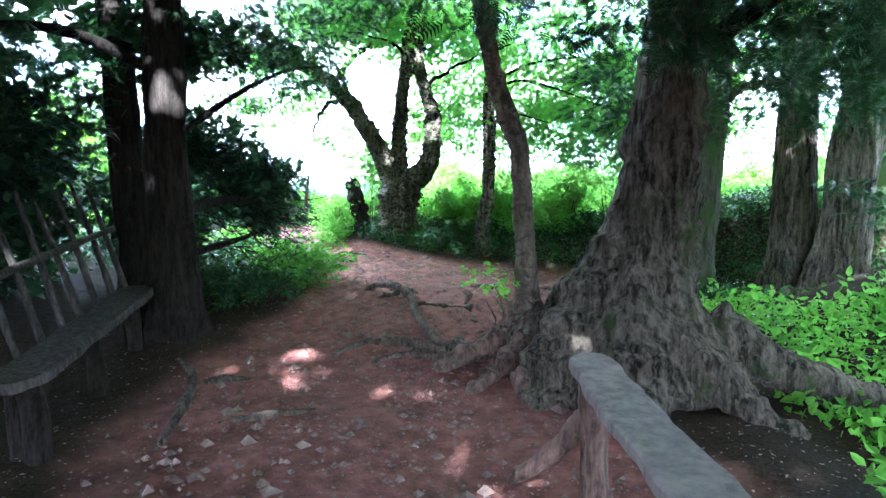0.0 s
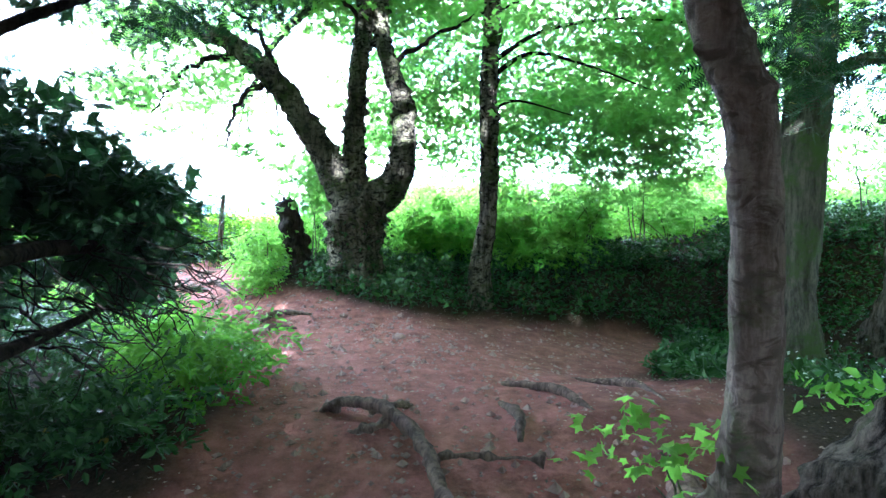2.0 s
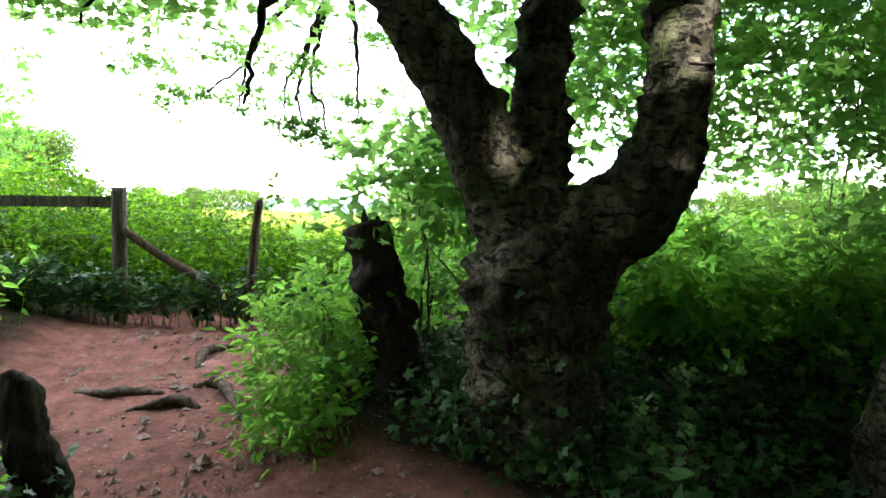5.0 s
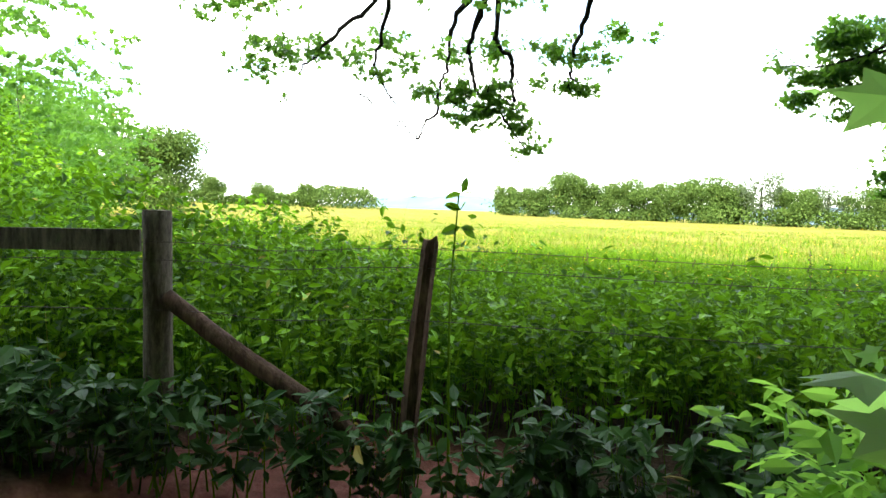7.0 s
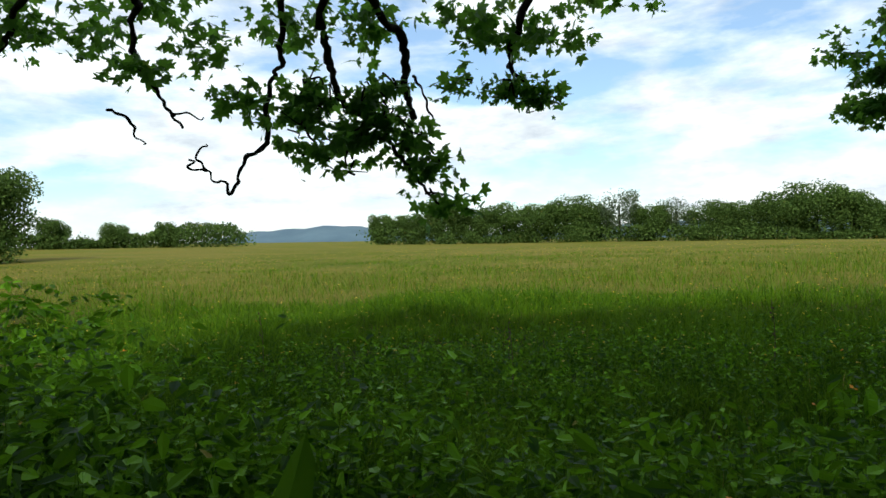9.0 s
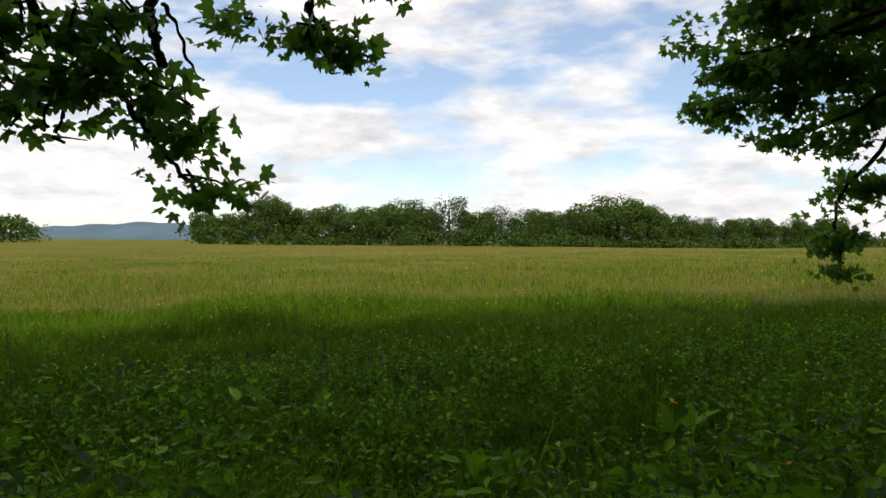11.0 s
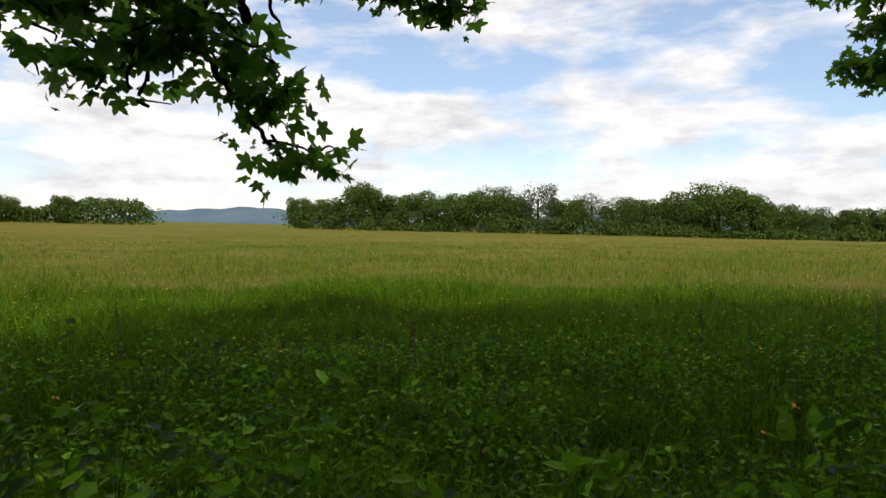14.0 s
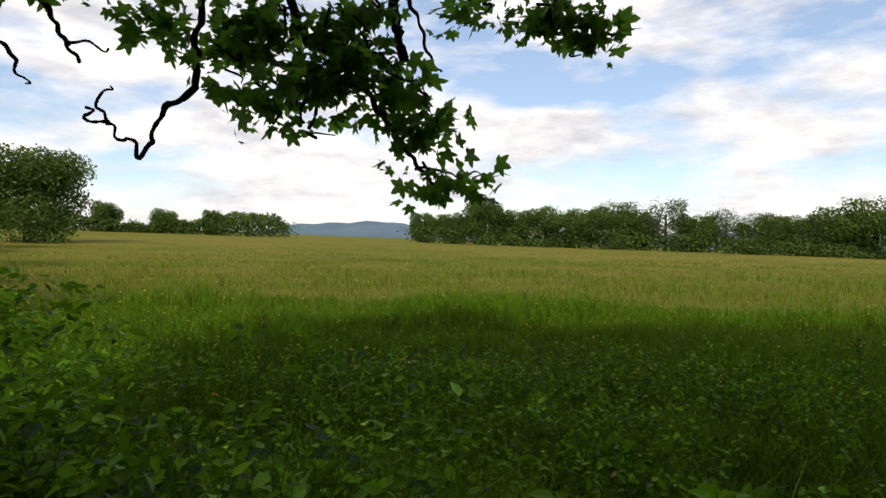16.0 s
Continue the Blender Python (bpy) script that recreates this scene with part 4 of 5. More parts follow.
overhead("added_shade_tree", 9.0, 6.5, [(7.0, 5.8, 5.2, 2.5, 3.2, 1.6), (9.0, 8.0, 4.6, 2.5, 3.2, 2.2), (10.5, 5.0, 2.0, 1.2, 2.5, 1.8)], 3000, "unseen leafy tree added to shade the side path", M_LIT_LEAF, 0.2)
overhead("added_shade_tree", -12.0, 1.0, [(-11.5, 2.0, 4.6, 2.6, 5.0, 4.6), (-11.0, -5.0, 4.6, 3.0, 4.0, 4.6), (-11.0, 7.6, 3.6, 2.0, 1.8, 3.4), (-7.5, -8.5, 4.6, 4.0, 2.5, 4.6)], 9000, "unseen dark yew added to darken the wood from the side", size=0.55)
overhead("added_shade_tree", 13.0, 2.0, [(12.5, 2.0, 4.6, 2.6, 5.0, 4.6), (12.5, -5.0, 4.6, 3.0, 4.0, 4.6), (13.0, 8.6, 4.4, 2.2, 2.4, 4.2), (7.5, -9.0, 4.6, 4.0, 2.5, 4.6)], 9000, "unseen dark yew added to darken the wood from the side", size=0.55)
# Crowns out of view, added to shade the wood and the near meadow.
for tree_name, blobs in (("pollard_tree", [(-0.6, 9.4, 8.6, 3.2, 2.8, 2.8), (-4.2, 10.4, 8.8, 2.8, 2.6, 2.2), (-4.8, 8.6, 5.8, 2.0, 1.4, 0.6)]), ("slim_tree", [(1.6, 9.8, 8.6, 3.4, 2.8, 2.8)]), ("beech_tree", [(4.0, 7.4, 7.4, 2.6, 2.4, 1.8), (5.4, 9.6, 8.2, 2.8, 2.6, 2.6), (1.0, 7.0, 5.9, 1.6, 1.2, 0.5)]), ("ash_tree", [(8.0, 10.6, 7.6, 3.2, 2.6, 2.8)])):
    leaf_part("unseen_shade_crown", in_blobs(blobs, 2200 * len(blobs), 0.5), 0.34, "ragged", M_LIT_LEAF, bpy.data.objects[tree_name], up=0.6)

# ---- bushes and ground plants ----


def bush(name, blobs, leaves, size, shape, mat, label, stems=6, up=0.55, category="bush", kind=""):
    b0 = np.array(blobs, float)
    x, y = b0[:, 0].mean(), b0[:, 1].mean()
    t = thing(name, foot(x, y), label, category, kind=kind)
    pieces = []
    for i in range(stems):
        px, py = b0[i % len(b0), :2] + rng.normal(size=2) * 0.12
        qx, qy, qz = b0[i % len(b0), :3] + rng.normal(size=3) * b0[i % len(b0), 3:] * 0.5
        row = [(px, py, ground_at(px, py) - 0.1, 0.011), ((px * 2 + qx) / 3 + 0.03, (py + qy) / 2 + 0.03, (ground_at(px, py) + qz) / 2, 0.007), (qx, qy, qz, 0.003)]
        if kind:
            pieces.append(tube(row, seg=5, steps=4))
        else:
            limb_part("stem", row, M_GREY_BARK, t, seg=6, steps=8, kink=0.012)
    if pieces:
        v, f = joined(pieces)
        tagged(mesh_object("stems", v, f, M_TWIG, t, True), kind="stuff")
    p, h = sprays(in_blobs(blobs, max(1, leaves // 14), 0.4), 14, size * 3.2, 0.3)
    leaf_part("foliage", p, size, shape, mat, t, up=up, heading=h, droop=0.3)
    return t


# Shaded half of the hazel bush below; the darker leaf colour is its shade.
bush("hazel_bush_shaded", [(-2.0, 6.45, 0.33, 0.55, 0.45, 0.3), (-2.4, 6.3, 0.3, 0.5, 0.5, 0.3)], 3600, 0.06, "oval", M_IVY_LEAF, "shaded half of the low bush, its shade given by darker leaves")
bush("hazel_bush", [(-1.65, 7.0, 0.40, 0.4, 0.4, 0.28), (-1.65, 7.4, 0.42, 0.42, 0.45, 0.3), (-2.1, 8.0, 0.4, 0.4, 0.5, 0.3)], 4600, 0.06, "oval", M_SHADED_LEAF, "low bright green leafy bush under the dark yew")
bush("edge_bush", [(-2.9, 8.9, 0.45, 0.35, 0.4, 0.28), (-3.3, 9.6, 0.5, 0.35, 0.45, 0.3)], 2600, 0.06, "oval", M_HAZEL_LEAF, "fresh green leafy plants at the path edge")
bush("root_sapling", [(0.40, 5.16, 0.50, 0.13, 0.1, 0.14)], 90, 0.07, "maple", M_HAZEL_LEAF, "small bright sapling beside bare roots", 4)
bush("path_bush", [(-1.9, 11.0, 0.85, 0.36, 0.45, 0.45), (-1.5, 11.6, 1.05, 0.42, 0.45, 0.5), (-1.9, 10.5, 0.55, 0.25, 0.3, 0.3)], 7000, 0.055, "oval", M_HAZEL_LEAF, "bright green bush at the bend of the path", 14)
bush("sapling_maple", [(-1.3, 11.15, 1.75, 0.45, 0.4, 0.4), (-1.05, 11.25, 1.5, 0.45, 0.4, 0.5), (-1.15, 11.6, 2.0, 0.4, 0.4, 0.3)], 2300, 0.095, "maple", M_LIT_LEAF, "young maple with broad lobed leaves", 8, 0.65)
bush("undergrowth", [(0.2, 11.5, 1.0, 0.8, 0.7, 0.5), (1.3, 11.7, 0.95, 0.8, 0.6, 0.5), (2.3, 11.9, 1.1, 0.8, 0.6, 0.45), (3.6, 12.0, 1.25, 0.9, 0.6, 0.4), (5.0, 12.1, 1.25, 0.9, 0.6, 0.4), (6.4, 12.2, 1.25, 0.9, 0.6, 0.4), (8.0, 12.3, 1.25, 1.0, 0.6, 0.4), (1.6, 10.9, 0.75, 0.7, 0.5, 0.28), (0.3, 11.1, 1.15, 0.5, 0.4, 0.4), (1.2, 11.2, 1.2, 0.5, 0.4, 0.45), (2.2, 11.3, 1.2, 0.5, 0.4, 0.4)],
     34000, 0.075, "oval", M_HAZEL_LEAF, "sunlit green undergrowth along the fence", 40, kind="stuff")
bush("ivy_bank", [(4.2, 10.6, 0.95, 0.8, 0.5, 0.28), (5.8, 10.8, 1.0, 0.9, 0.5, 0.3), (7.4, 10.6, 1.0, 0.9, 0.6, 0.35), (2.9, 10.7, 0.7, 0.5, 0.4, 0.2)], 6000, 0.06, "oval", M_IVY_LEAF, "dark bramble and ivy on the earth bank", 8)
bush("hawthorn_sapling", [(2.9, 11.0, 2.2, 0.8, 0.6, 0.8), (2.3, 11.2, 1.7, 0.6, 0.5, 0.5), (3.5, 11.1, 1.7, 0.7, 0.5, 0.6)], 15000, 0.06, "kite", M_LIT_LEAF, "slender many-stemmed sapling in leaf", 10)
bush("field_edge_branch", [(4.8, 11.2, 2.4, 1.0, 0.8, 0.9), (6.4, 11.0, 2.3, 1.0, 0.9, 0.9), (1.4, 11.6, 2.4, 0.9, 0.6, 0.7), (8.0, 11.4, 2.2, 1.2, 0.9, 1.0), (3.6, 11.8, 2.9, 1.2, 0.7, 0.8), (5.8, 10.6, 3.6, 1.6, 1.2, 0.6)], 20000, 0.08, "kite", M_LIT_LEAF, "leafy bush at the meadow's edge", 10)


def ground_leaves(name, count, area, keep, size, shape, mat, label, height=0.1, up=0.6, category="plants"):
    """Loose cover of low leaves over a stretch x0, x1, y0, y1 where keep(x, y) holds."""
    x0, x1, y0, y1 = area
    x, y = rng.uniform(x0, x1, count), rng.uniform(y0, y1, count)
    k = keep(x, y) & ragged_edge(x, y, area)
    x, y = x[k], y[k]
    z = ground_height(x, y) + rng.uniform(0.0, height, len(x)) + 0.01
    v, f = leaf_mesh(np.stack([x, y, z], 1), size, shape, up)
    return tagged(mesh_object(name, v, f, mat), label, category, kind="stuff")


ground_leaves("ivy_cover", 46000, (-2.3, 8.5, 9.0, 11.8), lambda x, y: (path_weight(x, y) < 0.15) & (rng.uniform(0, 1, len(x)) < 0.8), 0.06, "maple", M_IVY_LEAF, "dark glossy ivy covering the bank", 0.2, 0.55)
ground_leaves("bank_plants", 2200, (-2.1, 3.2, 9.1, 10.5), lambda x, y: (path_weight(x, y) < 0.2) & (wobble(np.stack([x, y, 0 * x], 1), 1.4) > 0.0), 0.10, "oval", M_IVY_LEAF, "broad green leaves among the ivy", 0.26, 0.45)
ground_leaves("yew_shade_plants", 10500, (-7.4, -2.2, 6.9, 10.2), lambda x, y: path_weight(x, y) < 0.25, 0.06, "maple", M_IVY_LEAF, "dark ivy and nettles behind the bush", 0.32, 0.5)
ground_leaves("wild_garlic", 11000, (1.1, 4.4, 6.2, 9.8), lambda x, y: (path_weight(x, y) < 0.3) & (np.hypot(x - 3.7, y - 9.05) > 0.4), 0.09, "oval", M_IVY_LEAF, "low green leaves beside the side path", 0.16, 0.4)
ground_leaves("wild_garlic", 15000, (1.5, 6.6, 1.8, 7.2), lambda x, y: np.hypot(x - 1.5, y - 4.7) > 0.9, 0.085, "oval", M_HAZEL_LEAF, "green leafy ground cover beneath the yews", 0.2, 0.5)
ground_leaves("white_flowers", 1500, (1.2, 5.0, 3.9, 9.8), lambda x, y: (path_weight(x, y) < 0.3) & (np.abs(wobble(np.stack([x, y, 0 * x], 1), 1.0)) < 0.35), 0.03, "diamond", M_WHITE, "small white woodland flowers", 0.26, 0.8, "flowers")
ground_leaves("fallen_leaves", 21000, (-3.5, 6.0, 0.5, 12.5), lambda x, y: rng.uniform(0, 1, len(x)) < 0.55 + 0.4 * (path_weight(x, y) < 0.7), 0.021, "diamond", M_LITTER, "brown fallen leaves and bark scraps", 0.012, 0.9, "litter")


def pebbles():
    n = 9500
    x, y = rng.uniform(-3.8, 2.0, n), rng.uniform(1.8, 12.4, n)
    k = path_weight(x, y) > 0.4
    x, y = x[k], y[k]
    s = rng.gamma(2.0, 0.006, len(x)) + 0.005
    o = np.array([[1, 0, 0], [0, 1, 0], [-1, 0, 0], [0, -1, 0], [0, 0, 0.7], [0, 0, -0.7]], float)
    f = np.array([[0, 1, 4], [1, 2, 4], [2, 3, 4], [3, 0, 4], [1, 0, 5], [2, 1, 5], [3, 2, 5], [0, 3, 5]])
    p = o[None] * rng.uniform(0.6, 1.3, (len(x), 6, 1)) * s[:, None, None] + np.stack([x, y, ground_height(x, y) - 0.045], 1)[:, None]
    tagged(mesh_object("pebbles", p.reshape(-1, 3), [(np.arange(len(x))[:, None, None] * 6 + f[None]).reshape(-1, 3)], M_STONE), "small stones bedded in the earth", "stones", kind="stuff")
    for x, y, r in ((-1.95, 8.75, 0.09), (-1.8, 8.6, 0.08), (-1.62, 8.98, 0.07), (-0.35, 8.55, 0.05), (-2.72, 12.25, 0.06), (-2.55, 12.3, 0.05), (-1.75, 8.3, 0.05)):
        bm = bmesh.new()
        bmesh.ops.create_icosphere(bm, subdivisions=2, radius=r)
        for v in bm.verts:
            v.co = Vector((v.co.x * 1.3, v.co.y, v.co.z * 0.7)) * (1 + 0.25 * noise.noise(v.co * 14 + Vector((x, y, 0))))
        me = bpy.data.meshes.new("stone")
        bm.to_mesh(me)
        bm.free()
        me.materials.append(M_STONE)
        ob = new("stone", me)
        ob.location = (x, y, ground_at(x, y) - 0.04)
        tagged(ob, "reddish half-buried stone on the path", "stone", "stones on the path")


pebbles()


# ---- benches ----


def board(name, rows, width, thick, material, parent=None, wave=0.012, seed=0, label=""):
    """A plank along rows of x, y, z with an uneven sawn edge and rounded ends."""
    line = spline(rows, 12)
    t = np.gradient(line, axis=0)
    side = np.stack([t[:, 1], -t[:, 0], 0 * t[:, 0]], 1)
    side /= np.linalg.norm(side, axis=1, keepdims=True)
    s = np.linspace(0, 1, len(line))
    end = np.clip(np.minimum(s, 1 - s) / 0.06, 0, 1) ** 0.5
    w = width / 2 * (0.35 + 0.65 * end)
    wl2 = w + wave * wobble(line * 5 + seed, 1.0)
    wr = w + wave * wobble(line * 5 + seed + 9, 1.0)
    up = np.array([0, 0, 1.0])
    cross = []
    for k, (a, h) in enumerate(((-1, -0.5), (-1, 0.3), (-0.93, 0.5), (0.93, 0.5), (1, 0.3), (1, -0.5))):
        off = np.where(a < 0, wl2, wr) * abs(a) * np.sign(a)
        cross.append(line + side * off[:, None] + up * thick * h)
    v = np.stack(cross, 1).reshape(-1, 3)
    n, m = len(line), 6
    i = np.arange(n - 1)[:, None] * m
    j = np.arange(m)[None, :]
    q = np.stack([i + j, i + (j + 1) % m, i + m + (j + 1) % m, i + m + j], -1).reshape(-1, 4)
    e0 = np.array([[0, 1, 2], [0, 2, 3], [0, 3, 4], [0, 4, 5]])
    return mesh_object(name, v, [q, e0[:, ::-1], e0 + (n - 1) * m], material, parent, False, label)


def slatted_bench():
    t = thing("rustic_bench", foot(-2.6, 4.2), "rustic dark plank bench with a back of rough poles", "bench")
    board("seat", [(-2.42, 3.25, 0.21), (-2.52, 4.2, 0.32), (-2.66, 5.3, 0.44)], 0.3, 0.06, M_OLD_SEAT, t, label="dark weathered plank seat")
    for x, y, h in ((-2.3, 3.35, 0.18), (-2.42, 3.4, 0.18), (-2.6, 5.1, 0.4), (-2.72, 5.15, 0.4), (-2.5, 4.3, 0.3)):
        limb_part("leg", [(x, y, ground_at(x, y) - 0.1, 0.075), (x - 0.02, y, 0.05, 0.068), (x - 0.05, y, h, 0.06)], M_DARK_BARK, t, seg=12, steps=4, rough=0.1)
    for i in range(10):
        y = 3.0 + i * 0.26
        z = 0.2 + (y - 3.25) * 0.11
        limb_part("back_pole", [(-2.62 - (y - 3.2) * 0.06, y, z - 0.15, 0.026), (-2.85 - (y - 3.2) * 0.06, y + 0.05 + 0.02 * (i % 3), z + 0.45, 0.024), (-3.05 - (y - 3.2) * 0.06, y + 0.12 + 0.04 * (i % 2), z + 0.86 + 0.05 * (i % 3), 0.017)], M_OLD_SEAT, t, "rough split pole", seg=8, steps=4, rough=0.1)
    limb_part("back_rail", [(-2.78, 3.0, 0.62, 0.03), (-2.9, 4.2, 0.78, 0.03), (-2.95, 5.45, 0.95, 0.025)], M_OLD_SEAT, t, seg=8, steps=5, rough=0.1)


slatted_bench()


def plank_bench():
    t = thing("plank_bench", foot(0.85, 2.6), "low bench of one smooth grey plank on a forked log", "bench")
    board("seat", [(0.72, 3.2, 0.40), (0.70, 2.7, 0.40), (0.695, 2.2, 0.40), (0.70, 1.6, 0.40), (0.72, 0.9, 0.40)], 0.235, 0.05, M_PLANK, t, 0.014, 3, "grey plank with a wavy waney edge")
    limb_part("leg", [(0.72, 2.95, ground_at(0.72, 2.95) - 0.1, 0.085), (0.70, 2.95, 0.05, 0.07), (0.69, 2.95, 0.37, 0.08)], M_RED_ROOT, t, "dark red-brown log leg", seg=16, steps=5, rough=0.12)
    limb_part("prop", [(0.68, 2.95, 0.2, 0.055), (0.58, 3.02, 0.02, 0.05), (0.46, 3.12, -0.14, 0.048), (0.32, 3.2, -0.27, 0.035)], M_RED_ROOT, t, "slanting forked prop", seg=12, steps=5, rough=0.14)
    limb_part("leg", [(0.71, 1.2, -0.35, 0.1), (0.71, 1.2, 0.37, 0.09)], M_RED_ROOT, t, seg=14, steps=5, rough=0.12)


plank_bench()

# ---- fence ----


def round_post(name, x, y, top, r, lean, material, label, category="post"):
    z = ground_at(x, y)
    t = thing(name, (x, y, z - 0.05), label, category)
    v, f = tube([(x - lean[0], y - lean[1], z - 0.25, r), (x - lean[0] * 0.5, y - lean[1] * 0.5, (z + top) / 2, r), (x, y, top - 0.012, r), (x, y, top, r * 0.93)], seg=20, steps=5, rough=0.03, cap=True)
    mesh_object("shaft", v, f, material, t, True)
    return t


round_post("fence_post", -3.93, 12.72, 1.675, 0.058, (0.01, 0), M_WEATHERED, "stout round weathered fence post among nettles")
for x in (-6.4, -8.8):
    round_post("fence_post", x, 12.4 - (x + 4) * -0.05, 1.66, 0.06, (0, 0), M_WEATHERED, "round weathered fence post among brambles")


def stake(x, y, top, lean):
    z = ground_at(x, y)
    t = thing("fence_stake", (x, y, z - 0.05), "thin split dark wooden stake holding barbed wire", "stake", "stakes of the wire fence")
    v, f = tube([(x - lean, y, z - 0.2, 0.04), (x - lean * 0.5, y, (z + top) / 2, 0.038), (x, y, top - 0.03, 0.034), (x + 0.012, y, top, 0.02)], seg=7, steps=4, rough=0.08)
    mesh_object("shaft", v, f, M_OLD_RAIL, t, False)


stake(-2.77, 12.76, 1.6, 0.10)
for x in (0.2, 2.7, 5.2, 7.9):
    stake(x, 12.85, 1.55, rng.uniform(-0.05, 0.05))

r = thing("fence_rail", (-6.4, 12.6, 1.5), "flat weathered top rail nailed to round posts", "rail")
board("plank", [(-3.95, 12.635, 1.58), (-6.4, 12.42, 1.57), (-8.9, 12.3, 1.56)], 0.035, 0.09, M_WEATHERED, r, 0.002)
v, f = tube([(-3.88, 12.70, 1.34, 0.036), (-3.55, 12.7, 1.12, 0.038), (-3.1, 12.68, 0.86, 0.036), (-2.98, 12.66, 0.72, 0.03)], seg=10, steps=5, rough=0.06)
tagged(mesh_object("brace_rail", v, f, M_OLD_RAIL, None, True), "fallen reddish rail leaning down from the post", "rail")


def wire(points, barbs, label):
    t = thing("fence_wire", points[0], label, "wire", "wires of the fence")
    v, f = tube([(*p, 0.0016) for p in points], seg=5, steps=10, rough=0)
    mesh_object("strand", v, f, M_WIRE, t, True)
    if barbs:
        line = spline(points, 60)
        pieces, last = [], line[0]
        for p in line:
            if np.linalg.norm(p - last) > 0.11:
                last = p
                for d in (Vector((0.3, 0.5, 1)), Vector((-0.3, 0.6, -1))):
                    a = np.array(d.normalized()) * 0.014
                    pieces.append(tube([(*(p - a), 0.0012), (*(p + a), 0.0012)], seg=4, steps=1, rough=0))
        v, f = joined(pieces)
        tagged(mesh_object("barbs", v, f, M_WIRE, t), kind="stuff")


for z, barbs in ((1.565, True), (1.49, True), (1.28, False)):
    wire([(-8.8, 12.3, z), (-6.4, 12.45, z - 0.02), (-3.97, 12.66, z + 0.01), (-3.4, 12.71, z - 0.015), (-2.78, 12.73, z + 0.01), (-1.3, 12.78, z - 0.02), (0.2, 12.81, z + 0.0), (2.7, 12.81, z), (5.2, 12.81, z), (7.9, 12.81, z)], barbs, "rusty barbed wire strand" if barbs else "plain rusty fence wire")

# ---- nettles and brambles along the fence ----


def herb_bed(name, n, area, tall, size, shape, mat, label, keep=None, leaves=14, tops=0.15):
    """Upright stems with pairs of leaves, over a stretch x0, x1, y0, y1."""
    x0, x1, y0, y1 = area
    x, y = rng.uniform(x0, x1, n), rng.uniform(y0, y1, n)
    k = ragged_edge(x, y, area)
    if keep is not None:
        k &= keep(x, y)
    x, y = x[k], y[k]
    n = len(x)
    z = ground_height(x, y)
    h = tall * np.clip(rng.normal(1, 0.2, n), 0.4, 1.5)
    lean = rng.normal(size=(n, 2)) * 0.16
    t = rng.uniform(0.12, 1.0, (n, leaves)) ** 0.8
    p = np.stack([x[:, None] + lean[:, :1] * t * h[:, None], y[:, None] + lean[:, 1:] * t * h[:, None], z[:, None] + t * h[:, None]], -1)
    a = rng.uniform(0, 6.28, (n, leaves))
    head = np.stack([np.cos(a), np.sin(a), 0.25 - 0.7 * rng.uniform(0, 1, (n, leaves))], -1)
    bed = thing(name, (float(x.mean()), float(y.mean()), float(z.mean()) - 0.05), label, "plants", kind="stuff")
    leaf_part("leaves", p.reshape(-1, 3), size, shape, mat, bed, up=0.6, heading=head.reshape(-1, 3), droop=0.35)
    b0 = np.stack([x, y, z - 0.05], 1)
    b1 = np.stack([x + lean[:, 0] * h, y + lean[:, 1] * h, z + h * 1.02], 1)
    w = 0.0035
    v = np.stack([b0 + [w, 0, 0], b0 + [-w, w, 0], b0 + [-w, -w, 0], b1], 1).reshape(-1, 3)
    f = np.arange(n)[:, None, None] * 4 + np.array([[0, 1, 3], [1, 2, 3], [2, 0, 3]])
    mesh_object("stems", v, [f.reshape(-1, 3)], M_GRASS, bed)
    return bed


herb_bed("nettle_bed", 2600, (-9.0, -2.5, 12.6, 15.7), 0.8, 0.06, "oval", M_NETTLE_LEAF, "tall green nettles crowding the fence", lambda x, y: np.hypot(x + 2.5, y - 12.8) > 0.6)
herb_bed("nettle_bed", 3000, (-3.5, 2.0, 12.75, 15.2), 0.6, 0.058, "oval", M_NETTLE_LEAF, "leafy nettles behind the wire", lambda x, y: np.hypot(x + 2.4, y - 12.95) > 0.5)
herb_bed("nettle_bed", 1600, (0.9, 9.6, 12.4, 14.9), 0.8, 0.085, "oval", M_NETTLE_LEAF, "leafy nettles behind the wire")
herb_bed("fence_foot_plants", 1000, (-8.0, -1.3, 12.35, 12.72), 0.36, 0.075, "oval", M_IVY_LEAF, "dark bramble and ivy at the fence foot", lambda x, y: (path_weight(x, y) < 0.8) | (y > 12.5))
herb_bed("nettle_bed", 650, (-6.5, -3.9, 9.6, 12.4), 0.5, 0.07, "oval", M_HAZEL_LEAF, "grassy green plants left of the clearing", lambda x, y: (path_weight(x, y) < 0.3))
herb_bed("nettle_bed", 330, (-0.6, 1.4, 12.1, 12.75), 0.75, 0.075, "oval", M_HAZEL_LEAF, "sunlit green plants before the wire", lambda x, y: (path_weight(x, y) < 0.2))
